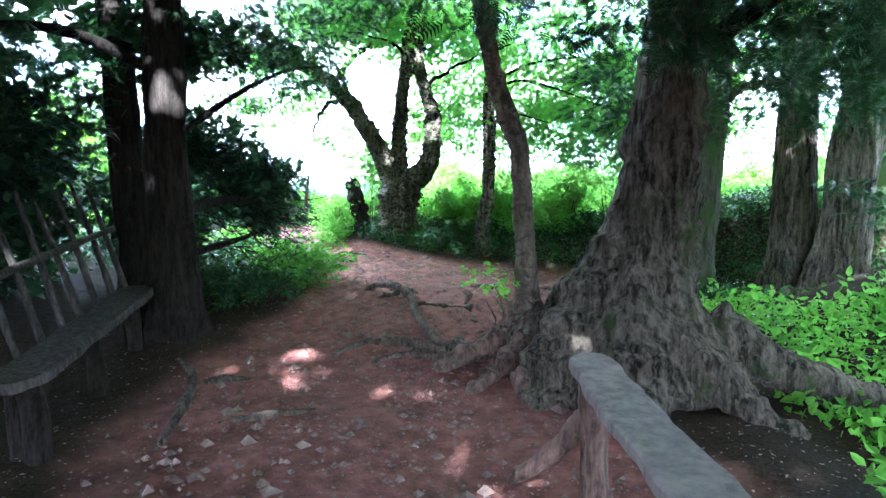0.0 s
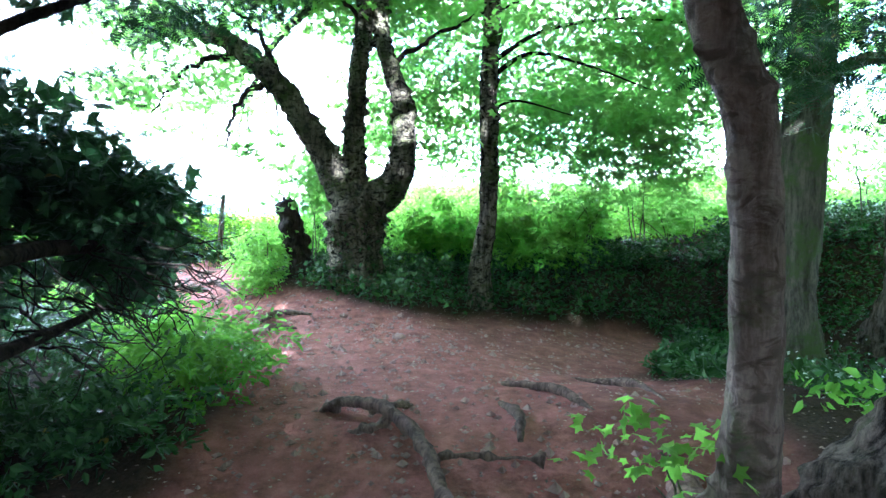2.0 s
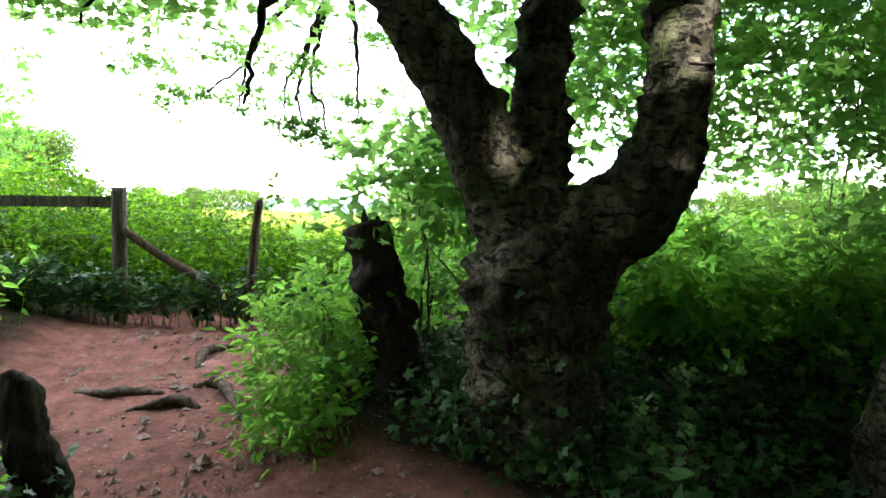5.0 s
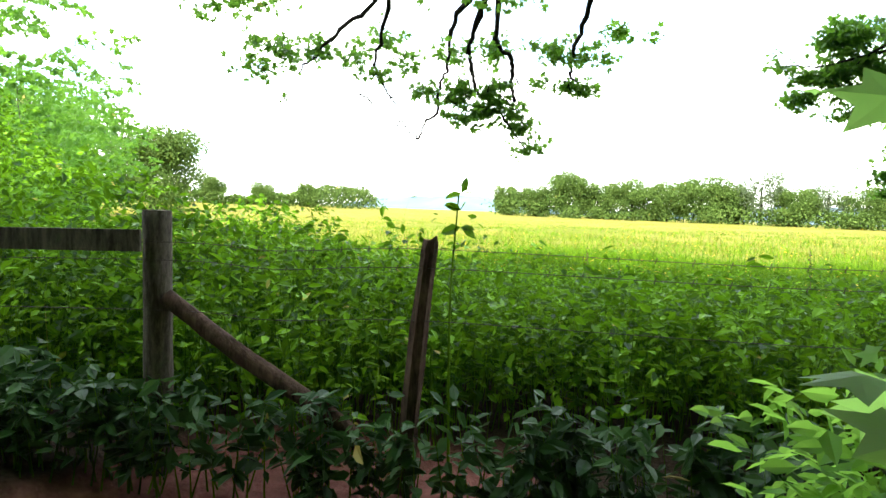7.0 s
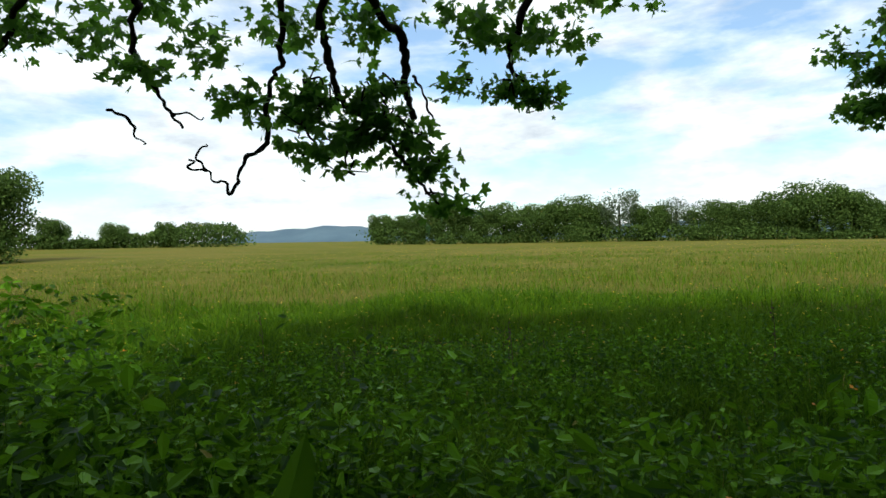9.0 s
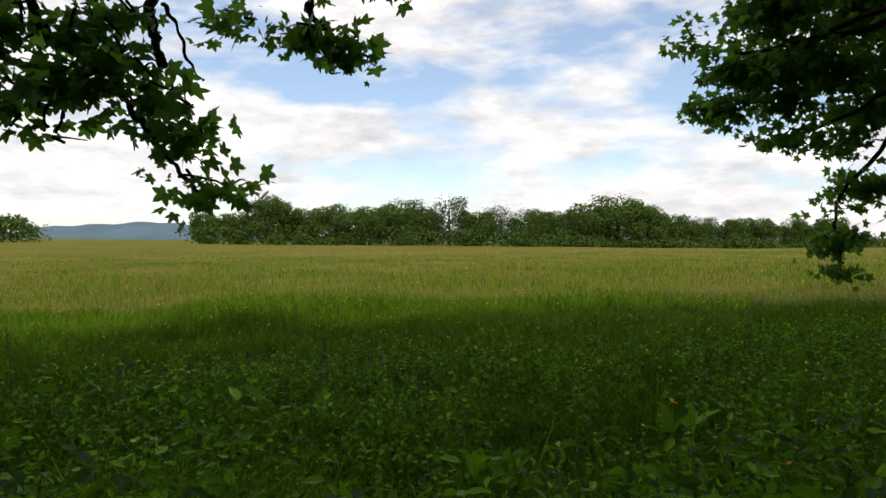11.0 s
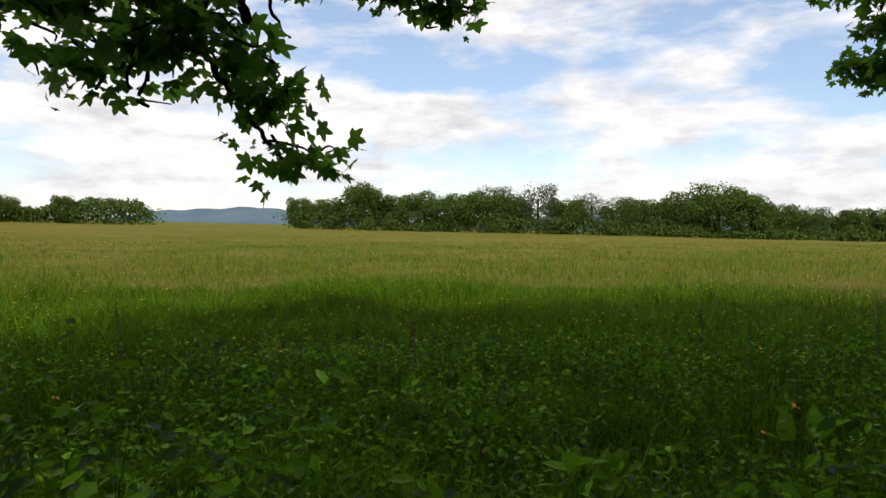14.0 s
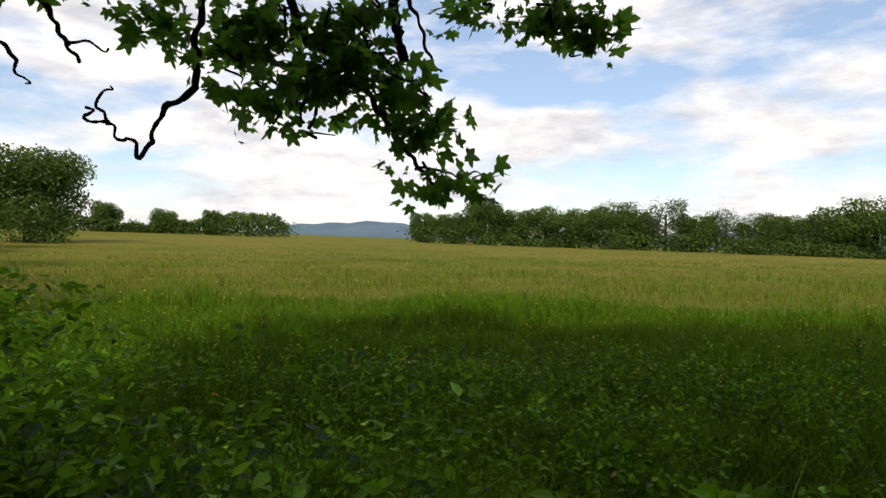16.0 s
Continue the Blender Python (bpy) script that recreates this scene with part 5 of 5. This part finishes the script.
bush("bramble_thicket", [(-5.2, 14.2, 1.15, 1.0, 0.9, 0.75), (-6.5, 14.7, 1.35, 1.1, 1.0, 0.85), (-4.5, 14.8, 1.05, 0.6, 0.8, 0.62), (-7.9, 15.2, 1.55, 1.2, 1.2, 1.05), (-9.6, 16.2, 2.0, 1.4, 1.5, 1.3), (-5.4, 16.2, 1.2, 1.0, 1.2, 0.6), (-3.95, 14.9, 0.95, 0.45, 0.7, 0.5), (-3.6, 14.6, 0.8, 0.35, 0.5, 0.38), (-4.6, 13.4, 0.95, 0.6, 0.5, 0.5), (-6.6, 13.4, 1.1, 1.2, 0.5, 0.6)], 42000, 0.066, "oval", M_NETTLE_LEAF, "sprawling bramble thicket at the meadow's edge", 30)
bush("hedge_mass", [(-11.4, 20, 3.6, 1.5, 1.6, 1.9), (-11.2, 19, 1.9, 1.2, 1.6, 1.3), (-14.2, 23, 2.8, 2.2, 2.5, 2.0), (-14.6, 24, 2.2, 1.6, 2.0, 1.7), (-17.5, 27, 3.2, 2.5, 3.0, 2.4), (-23, 33, 3.6, 3.0, 4.0, 3.0)], 30000, 0.11, "ragged", M_SHADED_LEAF, "tall overgrown hedge running along the meadow", 8)

nt = thing("nettle_shoot", (-2.69, 12.86, ground_at(-2.69, 12.86) - 0.05), "tall single nettle shoot rising beside the stake", "plant")
limb_part("stalk", [(-2.69, 12.86, 0.5, 0.006), (-2.70, 12.86, 1.3, 0.005), (-2.67, 12.85, 1.80, 0.003)], M_GRASS, nt, seg=6)
shoot = np.array([(-2.66, 12.85, 1.80 - 0.07 * (i // 3)) for i in range(12)])
ang = np.arange(12) * 2.1
leaf_part("leaves", shoot, 0.075, "oval", M_NETTLE_LEAF, nt, up=0.5, heading=np.stack([np.cos(ang), np.sin(ang), np.where(np.arange(12) < 3, 0.3, -0.4)], 1))

# ---- meadow ----


def open_ground(x, y):
    """False in the bare hollows between the tussocks near the fence, whose dark ground stands for shade."""
    p = np.stack([x, y, 0 * x], 1)
    return (wobble(p, 1.5) > -0.05) | (y > 17.5)


def grass(name, n, near, far, half, tall, width, mat, label, bend=0.35, power=1.6, keep=None):
    d = near + (far - near) * rng.uniform(0, 1, n) ** power
    a = rng.uniform(-half, half, n)
    x, y = -2.4 + d * np.sin(a), 12.9 + d * np.cos(a)
    k = y > 13.25
    if keep is not None:
        k &= keep(x, y)
    x, y, d = x[k], y[k], d[k]
    n = len(x)
    z = ground_height(x, y)
    clump = 0.8 + 0.45 * wobble(np.stack([x, y, 0 * x], 1), 0.8)
    clump = np.maximum(clump, 0.3) * (1 - 0.75 * fade(d, 22, 70))
    h = tall * clump * np.clip(rng.normal(1, 0.22, n), 0.4, 1.6)
    w = width * (1 + d * 0.06)
    th = rng.uniform(0, 6.28, n)
    side = np.stack([np.cos(th), np.sin(th), 0 * th], 1) * w[:, None]
    ph = rng.uniform(0, 6.28, n)
    lean = np.stack([np.cos(ph), np.sin(ph), 0 * ph], 1) * (h * np.abs(rng.normal(0, bend, n)))[:, None]
    p0 = np.stack([x, y, z - 0.03], 1)
    p1 = p0 + lean * 0.3 + np.stack([0 * x, 0 * x, h * 0.55], 1)
    p2 = p0 + lean + np.stack([0 * x, 0 * x, h * (1 - 0.2 * rng.uniform(0, 1, n))], 1)
    v = np.stack([p0 - side, p0 + side, p1 + side * 0.8, p1 - side * 0.8, p2], 1).reshape(-1, 3)
    base = np.arange(n)[:, None] * 5
    return tagged(mesh_object(name, v, [base + np.array([[0, 1, 2, 3]]), base + np.array([[3, 2, 4]])], mat), label, "grass", kind="stuff"), p2


grass("meadow_grass", 145000, 0.6, 14.0, 1.15, 0.40, 0.0038, M_GRASS, "lush green meadow grass", 0.8, 1.2, lambda x, y: y > 14.3 + 0.5 * np.sin(x * 2.1))
grass("meadow_grass", 95000, 8.0, 75.0, 0.95, 0.27, 0.0026, M_GRASS, "lush green meadow grass", bend=0.7, power=1.8)
ob, tips = grass("seed_grass", 13000, 9.0, 75.0, 0.95, 0.36, 0.0016, M_SEED, "pale flowering grass stalks", 0.45, 1.5, lambda x, y: wobble(np.stack([x * 0.25, y, 0 * x], 1), 0.25) > -0.25)
v, f = leaf_mesh(tips[::2], 0.035, "needle", 0.1, heading=np.tile([0, 0.2, 1.0], (len(tips[::2]), 1)))
tagged(mesh_object("seed_heads", v, f, M_SEED), "pinkish grass seed heads", "grass", kind="stuff")


def flowers(name, n, near, far, height, size, mat, label):
    d = near + (far - near) * rng.uniform(0, 1, n) ** 1.3
    a = rng.uniform(-0.95, 0.95, n)
    x, y = -2.4 + d * np.sin(a), 12.9 + d * np.cos(a)
    p = np.stack([x, y, ground_height(x, y) + height * rng.uniform(0.8, 1.15, n)], 1)
    p = np.repeat(p, 3, axis=0)
    v, f = leaf_mesh(p, np.repeat(size * (1 + d * 0.03), 3), "diamond", 0.75)
    tagged(mesh_object(name, v, f, mat), label, "flowers", kind="stuff")


flowers("buttercups", 3600, 5.0, 60.0, 0.42, 0.016, M_YELLOW, "scattered yellow buttercups in the grass")
flowers("orange_hawkweed", 26, 1.8, 9.0, 0.45, 0.025, M_ORANGE, "a few orange meadow flowers")
herb_bed("meadow_herbs", 7500, (-6.4, 5.4, 13.2, 19.3), 0.40, 0.044, "oval", M_NETTLE_LEAF, "leafy nettles and docks in the grass", lambda x, y: (np.hypot(x + 2.4, y - 13.1) > 0.7) & open_ground(x, y), 12)


def dock(x, y, n, size, mat, label):
    z = ground_at(x, y)
    t = thing("dock_plant", (x, y, z - 0.03), label, "plant", "broad-leaved plants in the grass")
    a = np.arange(n) * 2.4 + x
    p = np.stack([x + 0.05 * np.cos(a), y + 0.05 * np.sin(a), np.full(n, z + 0.22)], 1)
    leaf_part("leaves", p, size, "oval", mat, t, up=0.35, heading=np.stack([np.cos(a), np.sin(a), np.full(n, 0.9)], 1))
    limb_part("stalk", [(x, y, z - 0.05, 0.008), (x, y, z + 0.2, 0.006), (x + 0.01, y, z + 0.35, 0.003)], M_GRASS, t, seg=5)


dock(-2.78, 16.1, 4, 0.22, M_BLUE_LEAF, "burdock with broad grey-blue leaves among grass")
for x, y in ((-3.9, 15.0), (-3.7, 14.8), (-1.9, 15.4), (-1.2, 15.9), (-0.6, 15.2), (-3.1, 15.2), (0.2, 16.2), (-1.6, 16.6)):
    dock(x, y, 6, 0.2, M_NETTLE_LEAF, "dock with broad green leaves among grass")


def stalk(x, y, h):
    z = ground_at(x, y)
    t = thing("dry_dock_stalk", (x, y, z - 0.03), "tall dark dry seed stalk standing in grass", "plant", "dry stalks in the meadow")
    limb_part("stem", [(x, y, z - 0.05, 0.004), (x + 0.02, y, z + h * 0.6, 0.0035), (x - 0.01, y, z + h, 0.002)], M_ROOT, t, seg=5)
    k = rng.uniform(0.6, 1, 26)
    tagged(leaf_part("seed_head", np.stack([np.full(26, x), np.full(26, y), z + h * k], 1), 0.024, "diamond", M_ROOT, t, up=0.2), kind="stuff")


for x, y, h in ((0.55, 17.8, 0.85), (-4.2, 18.5, 0.8), (-1.9, 17.2, 0.75), (2.6, 18.2, 0.7)):
    stalk(x, y, h)

# ---- boughs hanging over the fence ----


def hanging_bough():
    t = thing("hanging_bough", (-2.6, 13.6, 3.6), "sycamore bough hanging over the meadow with broad lobed leaves", "branch")
    y = 14.6

    def hang(rows, thick, thin, dy=0.0):
        n = len(rows) - 1
        return [(x, y + dy * i / n, z, thick + (thin - thick) * i / n) for i, (x, z) in enumerate(rows)]

    limbs = [[(-1.2, 11.0, 3.9, 0.06), (-1.9, 12.4, 3.75, 0.05), (-2.6, 13.9, 3.2, 0.026), (-2.87, 14.5, 2.75, 0.015)],
             [(-2.0, 12.6, 3.7, 0.045), (-2.5, 13.9, 3.3, 0.024), (-2.68, 14.4, 2.85, 0.016)] + hang([(-2.601, 2.707), (-2.581, 2.554), (-2.567, 2.499), (-2.561, 2.45)], 0.015, 0.012),
             hang([(-2.87, 2.75), (-2.85, 2.63), (-2.811, 2.512), (-2.725, 2.442), (-2.668, 2.407), (-2.632, 2.338), (-2.595, 2.261), (-2.53, 2.177), (-2.473, 2.115)], 0.014, 0.004),
             [(-2.4, 13.6, 3.35, 0.03), (-2.9, 14.3, 2.95, 0.016)] + hang([(-3.034, 2.679), (-3.055, 2.595), (-3.081, 2.483), (-3.098, 2.384), (-3.17, 2.326), (-3.196, 2.255), (-3.225, 2.215), (-3.246, 2.25), (-3.294, 2.243), (-3.319, 2.282), (-3.389, 2.308), (-3.372, 2.325)], 0.010, 0.0035),
             [(-2.0, 12.6, 3.65, 0.035), (-3.0, 13.6, 3.2, 0.02), (-3.45, 14.4, 2.8, 0.011)] + hang([(-3.551, 2.68), (-3.492, 2.58), (-3.419, 2.495), (-3.389, 2.439)], 0.009, 0.004),
             [(-3.3, 14.0, 3.0, 0.016), (-3.9, 14.5, 2.8, 0.010), (-4.2, 14.8, 2.7, 0.005)],
             [(-2.0, 12.6, 3.6, 0.03), (-2.1, 13.8, 3.0, 0.018)] + hang([(-2.2, 2.7), (-2.2, 2.6), (-2.13, 2.54), (-2.05, 2.51)], 0.011, 0.004),
             hang([(-3.319, 2.282), (-3.353, 2.332), (-3.34, 2.36), (-3.309, 2.379)], 0.0045, 0.002),
             hang([(-3.416, 2.484), (-3.36, 2.479), (-3.313, 2.473)], 0.005, 0.002),
             hang([(-3.655, 2.509), (-3.588, 2.459), (-3.566, 2.409), (-3.529, 2.384)], 0.006, 0.002),
             hang([(-2.95, 2.60), (-2.97, 2.48), (-2.94, 2.40), (-2.90, 2.33)], 0.008, 0.003, 0.05),
             hang([(-2.70, 2.43), (-2.77, 2.36), (-2.80, 2.28)], 0.007, 0.003, -0.05),
             hang([(-2.561, 2.60), (-2.52, 2.52), (-2.50, 2.46), (-2.47, 2.42)], 0.006, 0.002),
             hang([(-2.53, 2.177), (-2.46, 2.15), (-2.38, 2.16)], 0.004, 0.002)]
    for i, row in enumerate(limbs):
        limb_part("branch" if i < 7 else "twig", row, M_TWIG, t, "dark crooked bare branch", seg=9, steps=12, rough=0.25, freq=4.0, kink=0.016)
    low = [(-2.968, 2.469, 0.085), (-2.91, 2.343, 0.071), (-2.795, 2.287, 0.046), (-2.74, 2.512, 0.085), (-2.668, 2.442, 0.071), (-2.656, 2.554, 0.057), (-2.781, 2.386, 0.085), (-2.583, 2.387, 0.071), (-2.525, 2.276, 0.06), (-2.523, 2.177, 0.05),
           (-2.45, 2.136, 0.038), (-2.385, 2.165, 0.02), (-2.48, 2.325, 0.024), (-2.978, 2.257, 0.024), (-3.032, 2.384, 0.034), (-3.156, 2.525, 0.06), (-2.222, 2.545, 0.06), (-2.11, 2.525, 0.04), (-2.375, 2.575, 0.05), (-2.911, 2.539, 0.085)]
    low = [(x, y, z, r, r * 1.3, r * 0.85) for x, z, r in low]
    high = [(-4.443, 2.724, 0.142), (-4.188, 2.817, 0.166), (-3.938, 2.813, 0.166), (-3.69, 2.785, 0.142), (-3.52, 2.639, 0.062), (-3.299, 2.731, 0.119), (-3.203, 2.54, 0.081), (-4.246, 2.478, 0.047), (-4.389, 2.893, 0.142), (-2.961, 2.797, 0.166), (-2.723, 2.793, 0.166), (-3.444, 2.876, 0.142), (-2.346, 2.786, 0.142), (-2.137, 2.736, 0.119), (-2.112, 2.527, 0.066), (-1.952, 2.734, 0.057), (-1.714, 2.844, 0.057), (-1.908, 2.894, 0.095)]
    high = [(x, y, z, r, r * 1.4, r * 0.75) for x, z, r in high]
    high += [(-2.6, 13.9, 3.0, 0.5, 0.35, 0.14), (-3.3, 13.7, 3.1, 0.5, 0.4, 0.15), (-1.9, 13.6, 3.2, 0.35, 0.4, 0.12), (-4.4, 14.2, 3.1, 0.4, 0.4, 0.15), (-2.7, 12.9, 3.6, 0.9, 0.7, 0.2)]
    p, h = sprays(np.vstack([in_blobs(low, 245, 0.75, 0.5), in_blobs(high, 900, 0.75, 0.5)]), 5, 0.09, 0.6)
    leaf_part("leaves", p, 0.046, "lobed", M_SHADED_LEAF, t, "broad lobed green leaves", up=0.42, heading=h, droop=0.6, spread=0.34)
    for i in range(70):
        o = in_blobs(low, 1)[0]
        e = o + rng.normal(size=3) * np.array([0.035, 0.035, 0.025])
        limb_part("twig", [(*o, 0.004), (*((o + e) / 2 + rng.normal(size=3) * 0.02), 0.003), (*e, 0.0015)], M_TWIG, t, seg=5, steps=4, rough=0.2)


hanging_bough()


def side_bough():
    t = thing("side_bough", (0.4, 14.6, 3.6), "leafy maple bough drooping at the meadow's edge", "branch")
    eye, far = np.array([-2.32, 13.09, 1.998]), 1.3
    clumps = [(-1.221, 2.529, 0.022), (-1.072, 2.472, 0.045), (-1.079, 2.371, 0.042), (-1.087, 2.335, 0.02), (-0.962, 2.48, 0.06), (-0.865, 2.399, 0.05), (-0.829, 2.536, 0.08), (-0.688, 2.502, 0.08), (-0.904, 2.295, 0.014), (-0.803, 2.297, 0.032),
              (-0.66, 2.287, 0.04), (-0.66, 2.084, 0.024), (-0.70, 1.995, 0.026), (-0.629, 1.997, 0.036), (-0.64, 1.90, 0.02), (-0.56, 2.38, 0.08), (-0.55, 2.15, 0.06), (-0.45, 2.5, 0.12), (-0.9, 2.66, 0.12), (-0.6, 2.7, 0.14)]
    blobs = []
    for x, z, r in clumps:
        q = eye + (np.array([x, 14.4, z]) - eye) * far
        blobs.append((*q, r * far, r * far * 1.2, r * far * 0.9))
    for row in ([(1.2, 11.6, 4.4, 0.05), (0.5, 13.2, 3.6, 0.035), (0.1, 14.4, 2.95, 0.02), (-0.35, 14.75, 2.72, 0.011), (-0.6, 14.8, 2.55, 0.005)], [(0.5, 13.2, 3.6, 0.03), (0.1, 14.4, 2.7, 0.015), (-0.12, 14.78, 2.2, 0.008), (-0.15, 14.8, 1.9, 0.004)],
                [(0.1, 14.4, 2.95, 0.014), (-0.5, 14.75, 2.7, 0.008), (-0.85, 14.8, 2.68, 0.004)], [(0.0, 14.5, 2.6, 0.010), (-0.25, 14.76, 2.45, 0.006), (-0.42, 14.8, 2.4, 0.003)]):
        limb_part("branch", row, M_TWIG, t, "dark thin branch", seg=7, steps=9, rough=0.18, freq=4, kink=0.012)
    p, h = sprays(in_blobs(blobs, 900, 0.6, 0.55), 8, 0.11, 0.4)
    leaf_part("leaves", p, 0.042, "maple", M_SHADED_LEAF, t, "small lobed green leaves", up=0.4, heading=h, droop=0.6)


side_bough()

# ---- far trees, hedges and hill ----


def far_tree(rx, rz, seed, mat, leaves, size, label):
    local = np.random.default_rng(seed)
    t = thing("field_tree", (0, 0, 0), label, "tree", "trees round the meadow")
    limb_part("trunk", [(0, 0, -0.5, 0.4), (0, 0, rz * 0.5, 0.32), (0, 0, rz * 1.3, 0.12)], M_DARK_BARK, t, seg=10, steps=4)
    blobs = [(0, 0, rz * 0.95, rx * 0.82, rx * 0.75, rz * 0.92)]
    for i in range(13):
        a, e = local.uniform(0, 6.28), local.uniform(0.2, 1.6)
        blobs.append((rx * 0.62 * math.cos(a), rx * 0.55 * math.sin(a), rz * e, rx * local.uniform(0.3, 0.46), rx * 0.4, rz * local.uniform(0.26, 0.4)))
    leaf_part("crown", in_blobs(blobs, int(leaves * 1.5), 0.3), size * 0.78, "broad", mat, t, up=0.5)
    return t


def far_row():
    protos = [far_tree(5.0, 5.0, 1, M_FAR_LEAF, 9000, 0.42, "rounded dark green tree in the far hedge line"), far_tree(6.0, 5.6, 2, M_FAR_LEAF, 10000, 0.42, "broad dark green tree in the far hedge line"),
              far_tree(4.2, 4.4, 3, M_FAR_LEAF, 8000, 0.42, "rounded dark green tree in the far hedge line"), far_tree(5.2, 5.6, 4, M_FAR_PALE, 3800, 0.36, "pale half-bare tree in the far hedge line")]
    spots = [(-13, 168, 2, 0.85), (-6, 168, 0, 0.75), (2, 166, 0, 1.1), (9, 168, 2, 1.0), (17, 167, 1, 0.9), (25, 165, 0, 0.95), (33, 166, 1, 1.02), (40, 168, 2, 1.1), (46, 166, 3, 1.15), (53, 164, 0, 0.9), (60, 165, 3, 0.95), (67, 163, 1, 0.88), (75, 162, 0, 0.95), (83, 160, 1, 1.02), (91, 158, 1, 1.22), (99, 156, 0, 1.15), (106, 155, 2, 1.0), (113, 153, 1, 0.75), (121, 150, 0, 0.8), (129, 148, 2, 0.95), (138, 146, 1, 0.75), (147, 143, 0, 0.85),
             (-66, 167, 2, 0.72), (-77, 162, 1, 0.55), (-88, 157, 0, 0.72), (-104, 146, 0, 0.7)]
    used = set()
    for x, y, k, s in spots:
        m = Matrix.Translation((x, y, ground_at(x, y) - 0.3)) @ Matrix.Rotation(x * 0.7, 4, "Z")
        if k in used:
            ob = copy_thing(protos[k], m)
        else:
            ob, protos[k].matrix_basis = protos[k], m
            used.add(k)
        ob.scale = (s * 1.15, s * 1.15, s * 1.13)
    big_one = far_tree(6.2, 5.6, 9, M_FAR_LEAF, 16000, 0.34, "big round-crowned tree standing in the hedge")
    big_one.matrix_basis = Matrix.Translation((-48.3, 76, ground_at(-48.3, 76) - 0.4))
    for x, y, s in ((-38, 55, 0.9), (-30, 42, 0.8)):
        copy_thing(big_one, Matrix.Translation((x - 6, y, ground_at(x, y) - 0.4)) @ Matrix.Rotation(x, 4, "Z")).scale = (s, s, s)


far_row()


def hedge(name, line, height, width, n, size, mat, label):
    p = spline(line, 20)
    k = rng.integers(0, len(p) - 1, n)
    u = rng.uniform(0, 1, (n, 1))
    c = p[k] * (1 - u) + p[k + 1] * u
    x, y = c[:, 0] + rng.normal(0, width, n), c[:, 1] + rng.normal(0, width, n)
    top = height * (0.75 + 0.4 * wobble(np.stack([x, y, 0 * x], 1), 0.12))
    z = ground_height(x, y) + top * rng.uniform(0, 1, n) ** 0.7
    v, f = leaf_mesh(np.stack([x, y, z], 1), size, "broad", 0.45)
    tagged(mesh_object(name, v, f, mat), label, "hedge", kind="stuff")


hedge("far_hedge", [(-16, 166), (40, 164), (90, 155), (150, 140), (220, 120)], 4.0, 1.4, 30000, 0.5, M_FAR_LEAF, "dark thick hedge along the far meadow edge")
hedge("far_hedge", [(-50, 172), (-75, 163), (-110, 142), (-150, 110)], 5.0, 1.8, 28000, 0.5, M_FAR_LEAF, "dark thick hedge along the far meadow edge")


def hill():
    x = np.linspace(-1500, 1800, 120)
    y = np.linspace(0, 1, 14)
    gx, gy = np.meshgrid(x, y)
    ridge = 42 * np.exp(-((gx + 330) / 260) ** 2) + 26 * np.exp(-((gx - 900) / 500) ** 2) + 14 + 4 * np.sin(gx * 0.021) + 2.5 * np.sin(gx * 0.06 + 1)
    z = -45 + (ridge + 20) * np.sin(gy * np.pi * 0.5)
    n, m = gx.shape
    i = np.arange(n - 1)[:, None] * m + np.arange(m - 1)[None, :]
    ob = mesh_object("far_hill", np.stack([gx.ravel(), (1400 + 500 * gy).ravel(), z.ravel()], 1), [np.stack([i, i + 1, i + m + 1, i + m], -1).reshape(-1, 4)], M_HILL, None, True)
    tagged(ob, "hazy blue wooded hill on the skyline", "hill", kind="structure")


hill()
